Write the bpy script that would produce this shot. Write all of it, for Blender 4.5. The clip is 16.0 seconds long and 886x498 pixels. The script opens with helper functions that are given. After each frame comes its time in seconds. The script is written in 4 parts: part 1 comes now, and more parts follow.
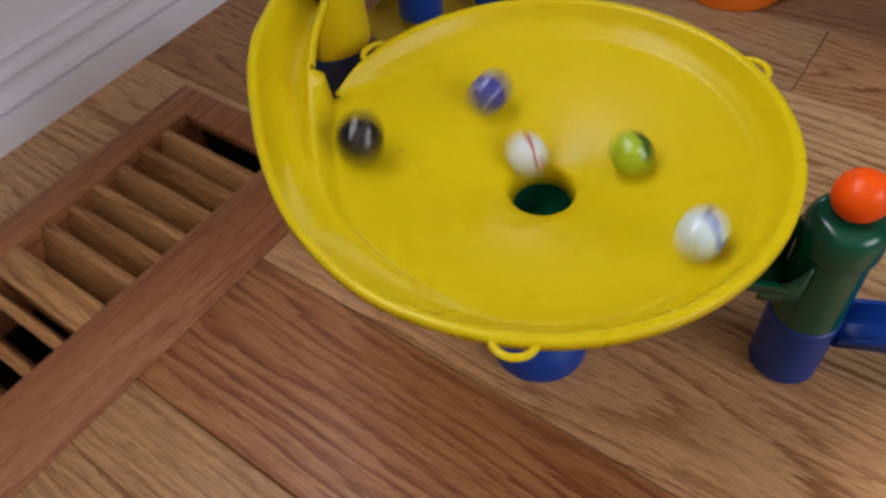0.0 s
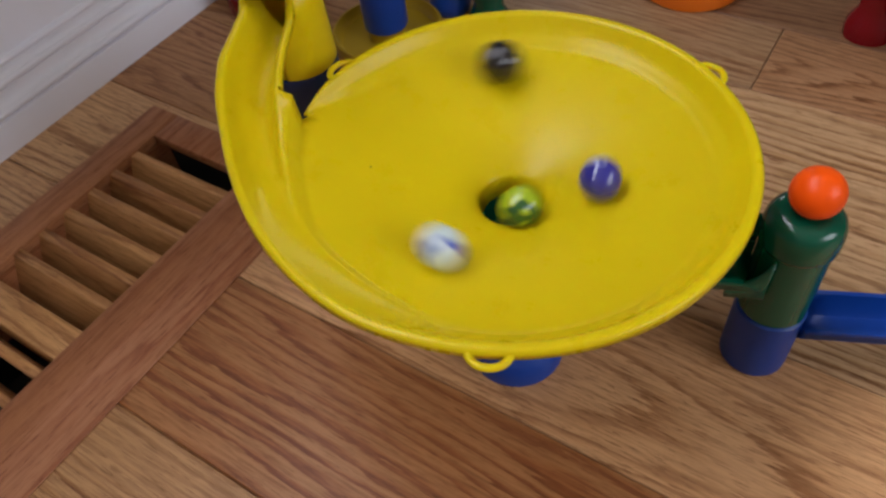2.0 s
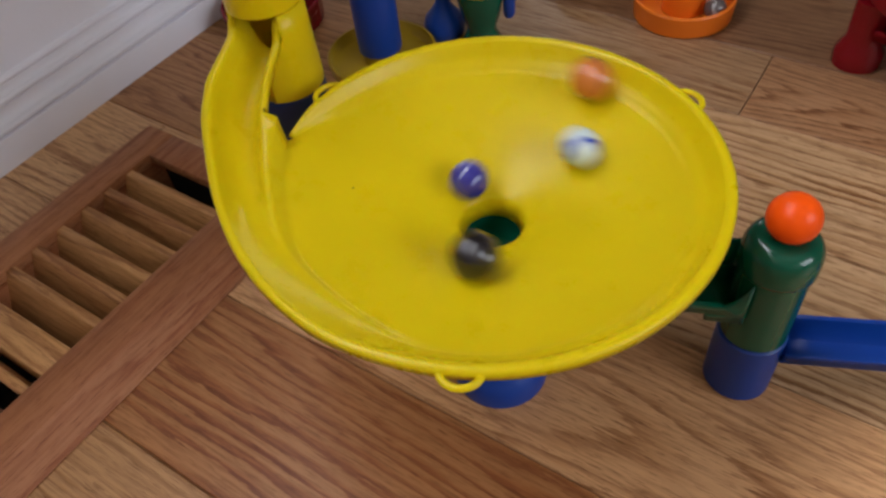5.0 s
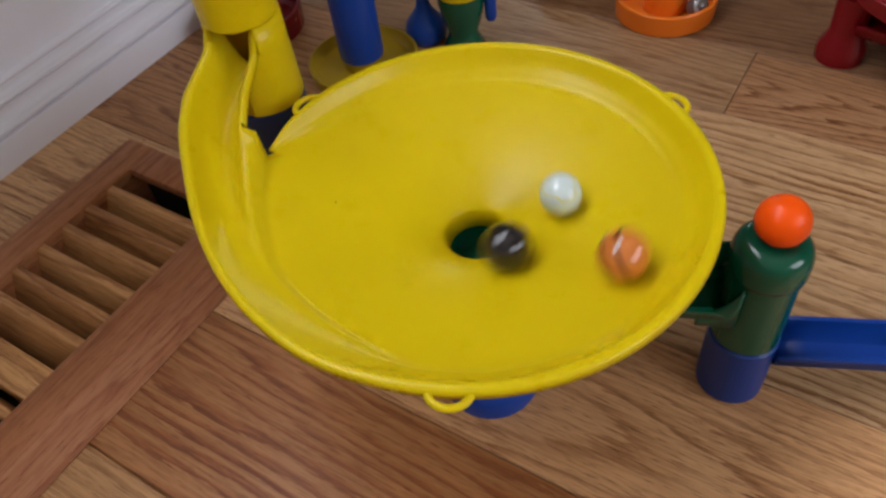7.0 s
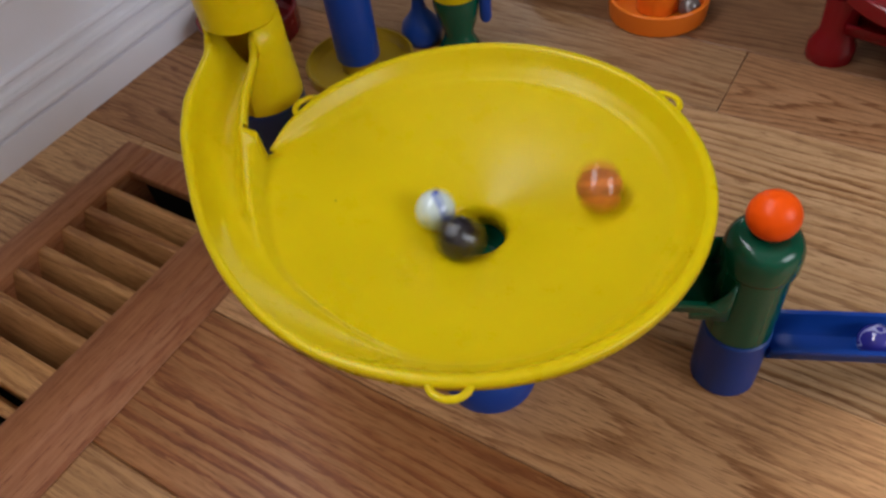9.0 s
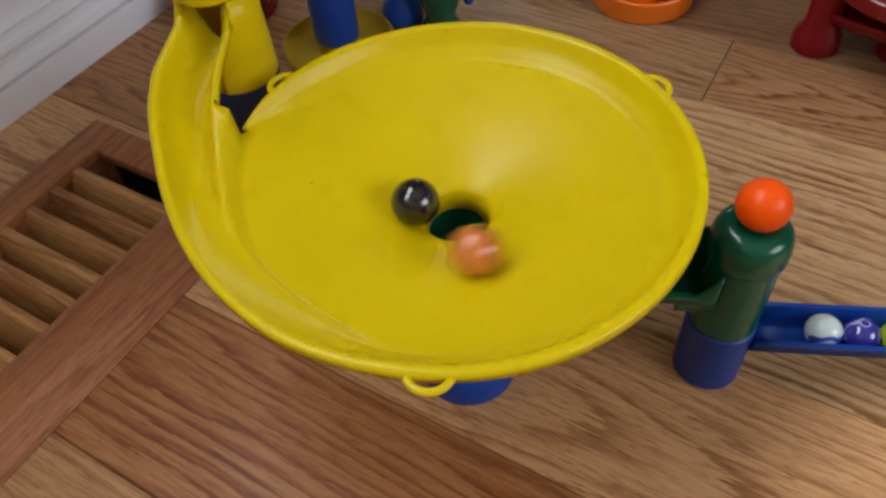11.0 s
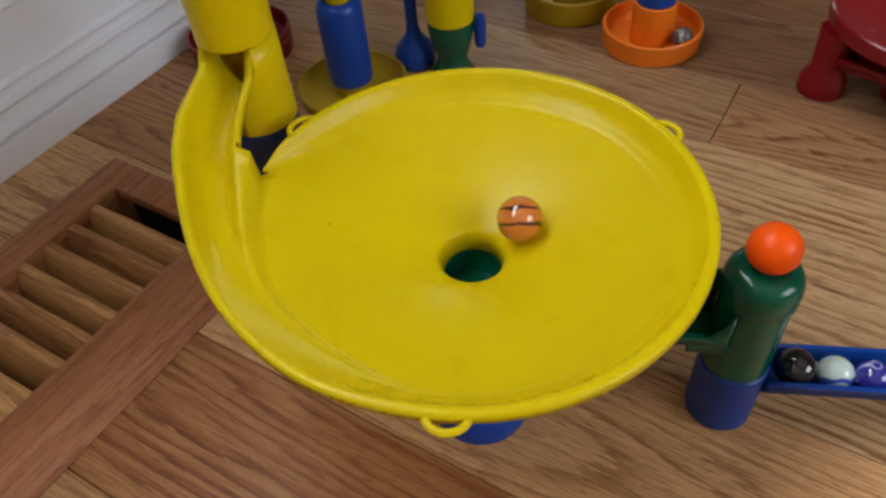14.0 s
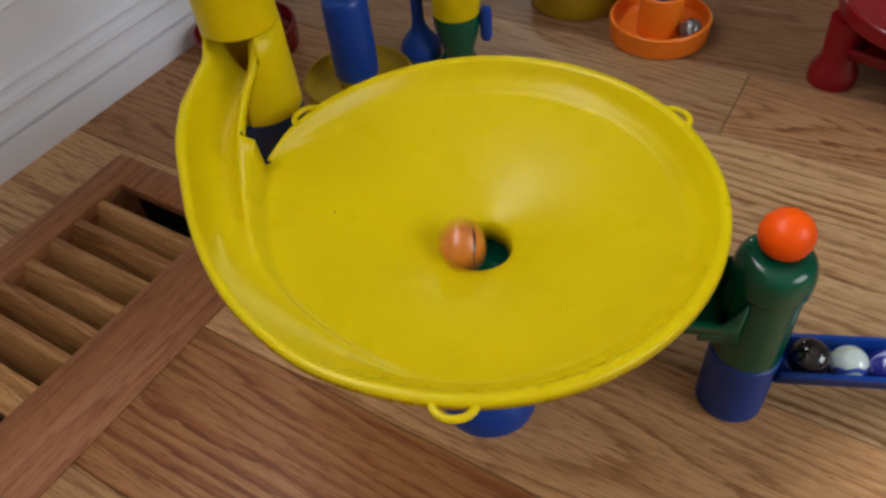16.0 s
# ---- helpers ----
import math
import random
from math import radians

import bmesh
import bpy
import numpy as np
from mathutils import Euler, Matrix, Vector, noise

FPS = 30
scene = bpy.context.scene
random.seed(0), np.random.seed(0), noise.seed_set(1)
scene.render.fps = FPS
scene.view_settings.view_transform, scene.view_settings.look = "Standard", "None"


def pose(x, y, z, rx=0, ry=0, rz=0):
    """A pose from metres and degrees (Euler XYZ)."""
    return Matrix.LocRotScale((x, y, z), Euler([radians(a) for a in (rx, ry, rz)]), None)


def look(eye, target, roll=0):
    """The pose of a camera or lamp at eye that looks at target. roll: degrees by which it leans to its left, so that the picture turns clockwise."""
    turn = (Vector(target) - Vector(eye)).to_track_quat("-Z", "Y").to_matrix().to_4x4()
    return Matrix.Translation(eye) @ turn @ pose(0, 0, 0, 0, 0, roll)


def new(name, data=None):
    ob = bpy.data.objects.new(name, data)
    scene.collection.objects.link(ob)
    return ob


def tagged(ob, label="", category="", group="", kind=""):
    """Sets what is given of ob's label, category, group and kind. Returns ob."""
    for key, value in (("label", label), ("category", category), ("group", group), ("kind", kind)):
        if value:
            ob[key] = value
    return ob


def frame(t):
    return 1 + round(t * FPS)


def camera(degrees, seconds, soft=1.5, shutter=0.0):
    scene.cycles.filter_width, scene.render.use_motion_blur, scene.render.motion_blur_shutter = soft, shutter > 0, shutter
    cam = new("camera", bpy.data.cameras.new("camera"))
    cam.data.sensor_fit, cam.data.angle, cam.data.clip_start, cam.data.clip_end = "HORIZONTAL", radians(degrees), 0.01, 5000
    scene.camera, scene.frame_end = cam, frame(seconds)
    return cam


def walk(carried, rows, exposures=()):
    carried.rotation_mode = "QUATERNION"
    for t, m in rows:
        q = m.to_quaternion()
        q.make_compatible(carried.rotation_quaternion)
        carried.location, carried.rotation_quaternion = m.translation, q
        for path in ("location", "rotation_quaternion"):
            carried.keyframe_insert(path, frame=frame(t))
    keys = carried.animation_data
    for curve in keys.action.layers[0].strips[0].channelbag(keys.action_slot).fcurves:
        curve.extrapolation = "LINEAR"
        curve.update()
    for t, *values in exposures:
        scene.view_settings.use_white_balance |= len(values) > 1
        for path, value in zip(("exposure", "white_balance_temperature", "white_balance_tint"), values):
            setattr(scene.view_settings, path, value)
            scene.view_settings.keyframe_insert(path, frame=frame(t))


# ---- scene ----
cam = camera(61.23, 16.0, soft=2.7, shutter=0.7)
# seconds, eye, heading (degrees left of +y: minus), tilt down, roll
PATH = [
    (0.0, 0.09702, -0.16983, 0.30781, -41.447, 50.107, -7.855),
    (0.5, 0.09404, -0.16558, 0.31303, -41.116, 50.011, -11.252),
    (1.0, 0.09625, -0.16486, 0.31291, -40.435, 50.277, -10.974),
    (1.5, 0.09558, -0.16800, 0.31448, -40.079, 50.013, -10.122),
    (2.0, 0.09900, -0.16908, 0.31425, -38.721, 50.162, -8.391),
    (2.5, 0.09806, -0.16966, 0.31503, -38.471, 49.961, -8.321),
    (3.0, 0.09899, -0.16963, 0.31492, -38.388, 49.995, -8.177),
    (3.5, 0.10016, -0.16995, 0.31594, -38.049, 49.656, -7.560),
    (4.0, 0.10058, -0.16939, 0.31603, -37.583, 49.648, -7.095),
    (4.2, 0.10772, -0.16842, 0.31532, -39.040, 48.811, -8.037),
    (6.3, 0.10730, -0.16188, 0.31589, -38.347, 48.361, -8.266),
    (6.5, 0.10533, -0.16074, 0.31474, -38.009, 48.468, -8.626),
    (7.0, 0.10528, -0.15921, 0.31504, -37.689, 48.653, -8.669),
    (7.5, 0.10658, -0.16072, 0.31800, -37.550, 48.251, -8.572),
    (8.0, 0.10708, -0.16029, 0.31719, -37.367, 48.219, -8.332),
    (8.5, 0.10685, -0.16170, 0.31839, -37.458, 48.197, -8.551),
    (9.0, 0.10701, -0.16384, 0.31786, -37.142, 48.582, -8.680),
    (9.5, 0.10385, -0.16056, 0.31235, -35.624, 49.658, -7.050),
    (12.0, 0.10205, -0.15822, 0.30875, -34.504, 49.503, -5.845),
    (12.5, 0.10448, -0.15608, 0.30924, -35.556, 49.192, -7.455),
    (13.0, 0.09971, -0.16023, 0.31028, -34.427, 47.574, -4.045),
    (13.5, 0.09713, -0.16206, 0.31290, -36.076, 47.034, -6.162),
    (14.0, 0.10014, -0.16227, 0.31426, -34.880, 46.937, -5.826),
    (14.5, 0.09449, -0.16389, 0.30858, -36.423, 46.929, -8.478),
    (15.0, 0.09461, -0.16536, 0.31149, -35.973, 46.499, -8.073),
    (15.5, 0.09615, -0.16505, 0.30920, -36.125, 47.260, -8.355),
    (16.0, 0.10080, -0.16355, 0.30837, -35.713, 46.718, -6.744),
]


def aim(x, y, z, heading, down, roll):
    a, b = radians(heading), radians(down)
    way = Vector((math.sin(a) * math.cos(b), math.cos(a) * math.cos(b), -math.sin(b)))
    return look((x, y, z), Vector((x, y, z)) + way, roll)


# the clip's white balance drifts a little from warm to green
TINTS = [(0.0, 0.0, 6250, 10), (4.0, 0.0, 6300, 10), (9.7, 0.0, 6350, 9), (12.0, 0.0, 6350, 4), (16.0, 0.0, 6350, 3)]
walk(cam, [(t, aim(*row)) for t, *row in PATH], TINTS)

# ---- world, sun, window light and added lamps ----
world = bpy.data.worlds.new("sky")
scene.world = world
world.use_nodes = True
wn = world.node_tree
sky = wn.nodes.new("ShaderNodeTexSky")
sky.sky_type, sky.sun_disc = "NISHITA", False
sky.sun_elevation, sky.sun_rotation = radians(48), radians(250)
wn.links.new(sky.outputs[0], wn.nodes["Background"].inputs[0])
wn.nodes["Background"].inputs[1].default_value = 0.12

def window_or_added_lamp(watts, size, size_y, eye, target, color):
    lamp = new("window_or_added_light", bpy.data.lights.new("window_or_added_light", "AREA"))
    lamp.data.shape, lamp.data.size, lamp.data.size_y = "RECTANGLE", size, size_y
    lamp.data.energy, lamp.data.color = watts, color
    lamp.matrix_world = look(eye, target)


# the wide west window over the register
window_or_added_lamp(33.0, 1.20, 1.05, (-0.46, -0.25, 1.275), (1.0, -0.25, 1.275), (0.985, 0.975, 1.0))
# small unseen lamp, added to put a highlight on the chute
window_or_added_lamp(0.24, 0.07, 0.06, (-0.40, 0.805, 0.325), (0.0, 0.0, 0.13), (1.0, 0.99, 0.97))
# unseen east window, added to brighten the baseboard
window_or_added_lamp(29.0, 1.4, 1.1, (2.45, -0.10, 1.35), (-0.36, -0.10, 0.1), (0.97, 0.975, 1.0))


# ---- materials ----
def mat(name, color, rough=0.5, metal=0.0, **more):
    m = bpy.data.materials.new(name)
    m.use_nodes = True
    b = m.node_tree.nodes["Principled BSDF"]
    b.inputs["Base Color"].default_value = (*color, 1)
    b.inputs["Roughness"].default_value = rough
    b.inputs["Metallic"].default_value = metal
    for key, value in more.items():
        b.inputs[key.replace("_", " ")].default_value = value
    return m, m.node_tree, b


def node(tree, kind, **values):
    n = tree.nodes.new(kind)
    for key, value in values.items():
        n.inputs[key.replace("_", " ")].default_value = value
    return n


def ramp(tree, source, stops):
    r = tree.nodes.new("ShaderNodeValToRGB")
    while len(r.color_ramp.elements) < len(stops):
        r.color_ramp.elements.new(0.5)
    for e, (at, c) in zip(r.color_ramp.elements, stops):
        e.position, e.color = at, (*c, 1)
    tree.links.new(source, r.inputs[0])
    return r


def blend(tree, factor, a, b, kind="MIX"):
    n = tree.nodes.new("ShaderNodeMix")
    n.data_type, n.blend_type = "RGBA", kind
    for value, socket in ((factor, n.inputs[0]), (a, n.inputs[6]), (b, n.inputs[7])):
        if isinstance(value, (int, float)):
            socket.default_value = value
        elif isinstance(value, tuple):
            socket.default_value = (*value, 1)
        else:
            tree.links.new(value, socket)
    return n.outputs[2]


def plastic(name, color, rough=0.3, scuff=0.5, **more):
    """Moulded plastic: even colour, faint mottling, uneven gloss from handling."""
    m, t, b = mat(name, color, rough, **{"Specular_IOR_Level": 0.38, **more})
    co = t.nodes.new("ShaderNodeTexCoord")
    big = node(t, "ShaderNodeTexNoise", Scale=28.0, Detail=2.0)
    rub = node(t, "ShaderNodeTexNoise", Scale=60.0, Detail=5.0, Roughness=0.7)
    for n in (big, rub):
        t.links.new(co.outputs["Object"], n.inputs["Vector"])
    dark = tuple(c * 0.96 for c in color)
    shade = ramp(t, big.outputs["Fac"], [(0.35, dark), (0.65, color)])
    t.links.new(shade.outputs[0], b.inputs["Base Color"])
    mixr = ramp(t, rub.outputs["Fac"], [(0.35, (rough * (1 - 0.1 * scuff),) * 3), (0.7, (min(1, rough * (1 + 0.22 * scuff)),) * 3)])
    t.links.new(mixr.outputs[0], b.inputs["Roughness"])
    return m


def mix(a, b, w):
    return a + (b - a) * w


def wood(name, pale, mid, dark, rough=0.35, along="X", ring=0.0058, tone=0.28, bend=0.11, pores=0.6, gloss=0.35, arch=None, fine=0.7, even=0.12):
    """Oak: long grain, cathedral bands and short dark pores, a different cut in each piece."""
    m, t, b = mat(name, mid, rough, Specular_IOR_Level=gloss)
    co, info = t.nodes.new("ShaderNodeTexCoord"), t.nodes.new("ShaderNodeObjectInfo")
    shift = t.nodes.new("ShaderNodeVectorMath")
    shift.operation = "MULTIPLY_ADD"
    comb = t.nodes.new("ShaderNodeCombineXYZ")
    for k in range(3):
        t.links.new(info.outputs["Random"], comb.inputs[k])
    t.links.new(comb.outputs[0], shift.inputs[0])
    shift.inputs[1].default_value = (7.3, 3.1, 5.7)
    t.links.new(co.outputs["Object"], shift.inputs[2])

    def stretched(long, cross):
        mp = t.nodes.new("ShaderNodeMapping")
        mp.inputs["Scale"].default_value = (long, cross, cross) if along == "X" else (cross, long, cross)
        t.links.new(shift.outputs[0], mp.inputs[0])
        return mp.outputs[0]

    warp = node(t, "ShaderNodeTexNoise", Scale=1.0, Detail=2.0, Roughness=0.45)
    t.links.new(stretched(1.5, 7.0), warp.inputs["Vector"])
    wob = node(t, "ShaderNodeTexNoise", Scale=1.0, Detail=4.0, Roughness=0.6)
    t.links.new(stretched(26.0, 330.0), wob.inputs["Vector"])
    sep = t.nodes.new("ShaderNodeSeparateXYZ")
    t.links.new(shift.outputs[0], sep.inputs[0])

    def maths(kind, a, b, c=None):
        n = t.nodes.new("ShaderNodeMath")
        n.operation = kind
        for k, value in enumerate((a, b, c)):
            if isinstance(value, (int, float)):
                n.inputs[k].default_value = value
            elif value is not None:
                t.links.new(value, n.inputs[k])
        return n.outputs[0]

    across = sep.outputs[1 if along == "X" else 0]
    bent = maths("MULTIPLY_ADD", warp.outputs["Fac"], bend, across)
    count = maths("MULTIPLY", bent, 1.0 / ring)
    if arch:
        # plain-sawn: rings nested in long arches along the board
        own = t.nodes.new("ShaderNodeSeparateXYZ")
        t.links.new(co.outputs["Object"], own.inputs[0])
        side = maths("ADD", own.outputs[1 if along == "X" else 0], arch[2])
        count = maths("MULTIPLY", maths("MULTIPLY", side, side), arch[0])
        count = maths("MULTIPLY_ADD", own.outputs[0 if along == "X" else 1], arch[1], count)
        count = maths("MULTIPLY_ADD", warp.outputs["Fac"], 5.0, count)
    drift = node(t, "ShaderNodeTexNoise", Scale=1.0, Detail=2.0)
    t.links.new(stretched(6.0, 55.0), drift.inputs["Vector"])
    count = maths("MULTIPLY_ADD", drift.outputs["Fac"], 2.6, count)
    add = maths("MULTIPLY_ADD", wob.outputs["Fac"], 1.1, count)
    patch = node(t, "ShaderNodeTexNoise", Scale=1.0, Detail=2.0)
    t.links.new(stretched(4.0, 38.0), patch.inputs["Vector"])
    # each ring: a dark porous line with one hard edge, fading into pale late wood
    frac = maths("FRACT", add, 0.0)
    bands = ramp(t, frac, [(0.0, dark), (0.09, dark), (0.26, mid), (0.50, pale), (0.93, pale), (1.0, dark)])
    strength = ramp(t, patch.outputs["Fac"], [(0.36, (even, even, even)), (0.64, (1.0, 1.0, 1.0))])
    soft_bands = blend(t, strength.outputs[0], tuple(mix(p, q, 0.25) for p, q in zip(pale, mid)), bands.outputs[0])
    fibre = node(t, "ShaderNodeTexNoise", Scale=1.0, Detail=5.0, Roughness=0.65)
    t.links.new(stretched(34.0, 760.0), fibre.inputs["Vector"])
    fib = ramp(t, fibre.outputs["Fac"], [(0.32, (0.45, 0.35, 0.28)), (0.56, (1.0, 1.0, 1.0))])
    col = blend(t, fine, soft_bands, fib.outputs[0], "MULTIPLY")
    pore = node(t, "ShaderNodeTexNoise", Scale=1.0, Detail=1.0)
    t.links.new(stretched(95.0, 1700.0), pore.inputs["Vector"])
    dash = ramp(t, pore.outputs["Fac"], [(0.61, (1.0, 1.0, 1.0)), (0.68, (0.42, 0.30, 0.22))])
    col = blend(t, pores, col, dash.outputs[0], "MULTIPLY")
    hue = ramp(t, info.outputs["Random"], [(0.0, (1.0 - tone, 0.92 - tone * 1.15, 0.86 - tone * 1.2)), (0.5, (0.95, 0.92, 0.88)), (1.0, (1.06, 1.06, 1.04))])
    col = blend(t, 1.0, col, hue.outputs[0], "MULTIPLY")
    t.links.new(col, b.inputs["Base Color"])
    rr = ramp(t, fibre.outputs["Fac"], [(0.3, (rough + 0.15,) * 3), (0.7, (rough - 0.05,) * 3)])
    t.links.new(rr.outputs[0], b.inputs["Roughness"])
    bump = node(t, "ShaderNodeBump", Strength=0.18, Distance=0.0006)
    t.links.new(fibre.outputs["Fac"], bump.inputs["Height"])
    t.links.new(bump.outputs[0], b.inputs["Normal"])
    return m


def paint(name, color, rough=0.45, wear=(0.6, 0.58, 0.55)):
    m, t, b = mat(name, color, rough)
    co = t.nodes.new("ShaderNodeTexCoord")
    big = node(t, "ShaderNodeTexNoise", Scale=9.0, Detail=4.0)
    fine = node(t, "ShaderNodeTexNoise", Scale=260.0, Detail=3.0)
    for n in (big, fine):
        t.links.new(co.outputs["Object"], n.inputs["Vector"])
    dirt = ramp(t, big.outputs["Fac"], [(0.3, tuple(c * w / 0.62 for c, w in zip(color, wear))), (0.6, color)])
    t.links.new(dirt.outputs[0], b.inputs["Base Color"])
    bump = node(t, "ShaderNodeBump", Strength=0.1, Distance=0.0008)
    t.links.new(fine.outputs["Fac"], bump.inputs["Height"])
    t.links.new(bump.outputs[0], b.inputs["Normal"])
    return m


def swirl(name, ground, stripes, scale=55.0, axis=(0.5, 0.6, 0.62), wave=1.5):
    """Glass marble with coloured ribbons in it: stripes of (from, to, colour) along an axis, all from 0 to 1."""
    m, t, b = mat(name, ground, 0.06, Coat_Weight=0.7, Coat_Roughness=0.02)
    co = t.nodes.new("ShaderNodeTexCoord")
    warp = node(t, "ShaderNodeTexNoise", Scale=scale * 2.0, Detail=1.0, Distortion=0.6)
    t.links.new(co.outputs["Object"], warp.inputs["Vector"])
    lean = node(t, "ShaderNodeVectorMath")
    lean.operation = "DOT_PRODUCT"
    lean.inputs[1].default_value = (60.0 * axis[0], 60.0 * axis[1], 60.0 * axis[2])
    t.links.new(co.outputs["Object"], lean.inputs[0])
    total = node(t, "ShaderNodeMath")
    total.operation = "MULTIPLY_ADD"
    total.inputs[1].default_value = wave
    t.links.new(warp.outputs["Fac"], total.inputs[0])
    t.links.new(lean.outputs["Value"], total.inputs[2])
    shift = node(t, "ShaderNodeMath")
    shift.operation = "ADD"
    shift.inputs[1].default_value = 0.5 - 0.5 * wave
    t.links.new(total.outputs[0], shift.inputs[0])
    stops = [(0.0, ground)]
    for lo, hi, colour in stripes:
        stops += [(lo, ground), (lo + 0.02, colour), (hi - 0.02, colour), (hi, ground)]
    t.links.new(ramp(t, shift.outputs[0], stops).outputs[0], b.inputs["Base Color"])
    return m


YELLOW = plastic("yellow_plastic", (0.70, 0.517, 0.002), 0.28, Specular_IOR_Level=0.19, Subsurface_Weight=0.2, Subsurface_Radius=(0.006, 0.003, 0.0005), Subsurface_Scale=1.0)
YELLOW_CLEAR = plastic("amber_plastic", (0.40, 0.25, 0.008), 0.35, 0.2, Transmission_Weight=0.12)
BLUE = plastic("blue_plastic", (0.007, 0.052, 0.32), 0.33)
# feed tower's blue, with the bowl's shade put into the colour
BLUE_SHADED = plastic("shaded_blue_plastic", (0.004, 0.030, 0.13), 0.33)
# exit tower's lower blue, darkened in colour for shade near the bowl
BLUE_DIM = plastic("dim_blue_plastic", (0.006, 0.044, 0.25), 0.36)
GREEN = plastic("green_plastic", (0.002, 0.085, 0.045), 0.17, Specular_IOR_Level=0.5)
RED = plastic("red_plastic", (0.26, 0.004, 0.010), 0.25, Transmission_Weight=0.2)
ORANGE = plastic("orange_plastic", (0.85, 0.19, 0.012), 0.33)
BALL = plastic("orange_ball_plastic", (0.95, 0.095, 0.002), 0.34, Specular_IOR_Level=0.25)
BLACK = plastic("black_plastic", (0.012, 0.011, 0.012), 0.4)
OAK = wood("oak_floor", (0.508, 0.279, 0.127), (0.432, 0.211, 0.084), (0.245, 0.098, 0.034), ring=0.0085, tone=0.08, bend=0.17, even=0.3)
OAK_PALE = wood("pale_oak_floor", (0.697, 0.420, 0.213), (0.625, 0.353, 0.166), (0.374, 0.176, 0.071), tone=0.05, bend=0.22, pores=0.8, arch=(2600.0, 9.0, 0.012), fine=0.6, even=0.3)
OAK_BAND = wood("banded_oak_floor", (0.534, 0.336, 0.183), (0.445, 0.247, 0.114), (0.229, 0.102, 0.038), ring=0.0098, tone=0.05, bend=0.17, pores=0.8, fine=0.5, even=0.55)
OAK_ARCH = wood("plain_sawn_oak_floor", (0.405, 0.227, 0.118), (0.340, 0.170, 0.078), (0.181, 0.075, 0.028), tone=0.05, arch=(4200.0, 26.0, 0.004), fine=0.5, even=0.6)
# far planks: the weaker light at the back is put into their colour
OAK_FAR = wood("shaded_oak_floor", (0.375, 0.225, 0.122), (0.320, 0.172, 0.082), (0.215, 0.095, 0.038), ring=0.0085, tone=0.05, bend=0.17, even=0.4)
OAK_DIMMED = wood("dimmed_oak_floor", (0.262, 0.136, 0.070), (0.215, 0.103, 0.049), (0.150, 0.062, 0.026), ring=0.0085, tone=0.08, bend=0.2)
OAK_RED = wood("red_oak_floor", (0.426, 0.190, 0.072), (0.328, 0.118, 0.036), (0.187, 0.049, 0.013), ring=0.0060, tone=0.06, even=0.45)
OAK_REG = wood("oak_register", (0.432, 0.185, 0.084), (0.389, 0.153, 0.063), (0.308, 0.109, 0.042), 0.40, "Y", 0.012, 0.1, gloss=0.22, fine=0.5, even=0.15)
OAK_SLAT = wood("oak_slat", (0.582, 0.303, 0.116), (0.482, 0.226, 0.079), (0.325, 0.132, 0.042), 0.45, "X", 0.009, 0.3, even=0.2)
TRIM = paint("white_trim_paint", (0.80, 0.79, 0.87), 0.30)
WALL = paint("wall_paint", (0.32, 0.29, 0.24), 0.6)
WALL_DARK = paint("olive_wall_paint", (0.10, 0.105, 0.075), 0.6)
CEIL = paint("ceiling_paint", (0.62, 0.61, 0.58), 0.7)
# near-black stands in for the shade under the slats and planks
DARK = mat("unlit_void", (0.006, 0.006, 0.006), 0.8)[0]
M_WHITE = swirl("white_blue_marble", (0.62, 0.72, 0.72), [(0.24, 0.29, (0.62, 0.60, 0.22)), (0.60, 0.76, (0.05, 0.09, 0.46))], 34, wave=0.7)
M_RED = swirl("white_red_marble", (0.66, 0.70, 0.70), [(0.56, 0.70, (0.38, 0.05, 0.035))], 40, wave=0.8)
M_GREEN = swirl("green_marble", (0.36, 0.48, 0.012), [(0.66, 0.98, (0.02, 0.09, 0.015))], 45, wave=1.2)
M_PURPLE = swirl("purple_marble", (0.030, 0.028, 0.27), [(0.38, 0.44, (0.42, 0.44, 0.74))], 40, wave=0.8)
M_BLACK = swirl("black_marble", (0.010, 0.007, 0.009), [(0.62, 0.70, (0.06, 0.055, 0.08))], 60)
M_AMBER = swirl("amber_marble", (0.62, 0.185, 0.036), [(0.30, 0.38, (0.05, 0.010, 0.006)), (0.60, 0.69, (0.05, 0.010, 0.006))], 30, wave=0.35)
M_GREY = swirl("grey_marble", (0.10, 0.08, 0.08), [(0.55, 0.70, (0.35, 0.33, 0.33))], 40)


# ---- building helpers ----
def part(name, bm, material, parent=None, label="", smooth=True, thick=0.0, at=None, sharp=38):
    me = bpy.data.meshes.new(name)
    bmesh.ops.recalc_face_normals(bm, faces=bm.faces)
    bm.to_mesh(me)
    bm.free()
    me.materials.append(material)
    if smooth:
        me.polygons.foreach_set("use_smooth", [True] * len(me.polygons))
        me.set_sharp_from_angle(angle=radians(sharp))
    ob = new(name, me)
    if parent:
        ob.parent = parent
    if at is not None:
        ob.location = at
    if label:
        tagged(ob, label)
    if thick:
        so = ob.modifiers.new("thickness", "SOLIDIFY")
        so.thickness, so.offset = thick, 0.0
    return ob


def thing(name, label, category, at=(0, 0, 0), group=""):
    ob = new(name)
    ob.location = at
    ob.empty_display_size = 0.02
    return tagged(ob, label, category, group)


def grid(bm, rings, closed):
    """Skin a list of point rows; closed: each row runs round."""
    rows = [[bm.verts.new(p) for p in ring] for ring in rings]
    for a, b in zip(rows, rows[1:]):
        n = len(a)
        for i in range(n if closed else n - 1):
            j = (i + 1) % n
            bm.faces.new((a[i], a[j], b[j], b[i]))
    return rows


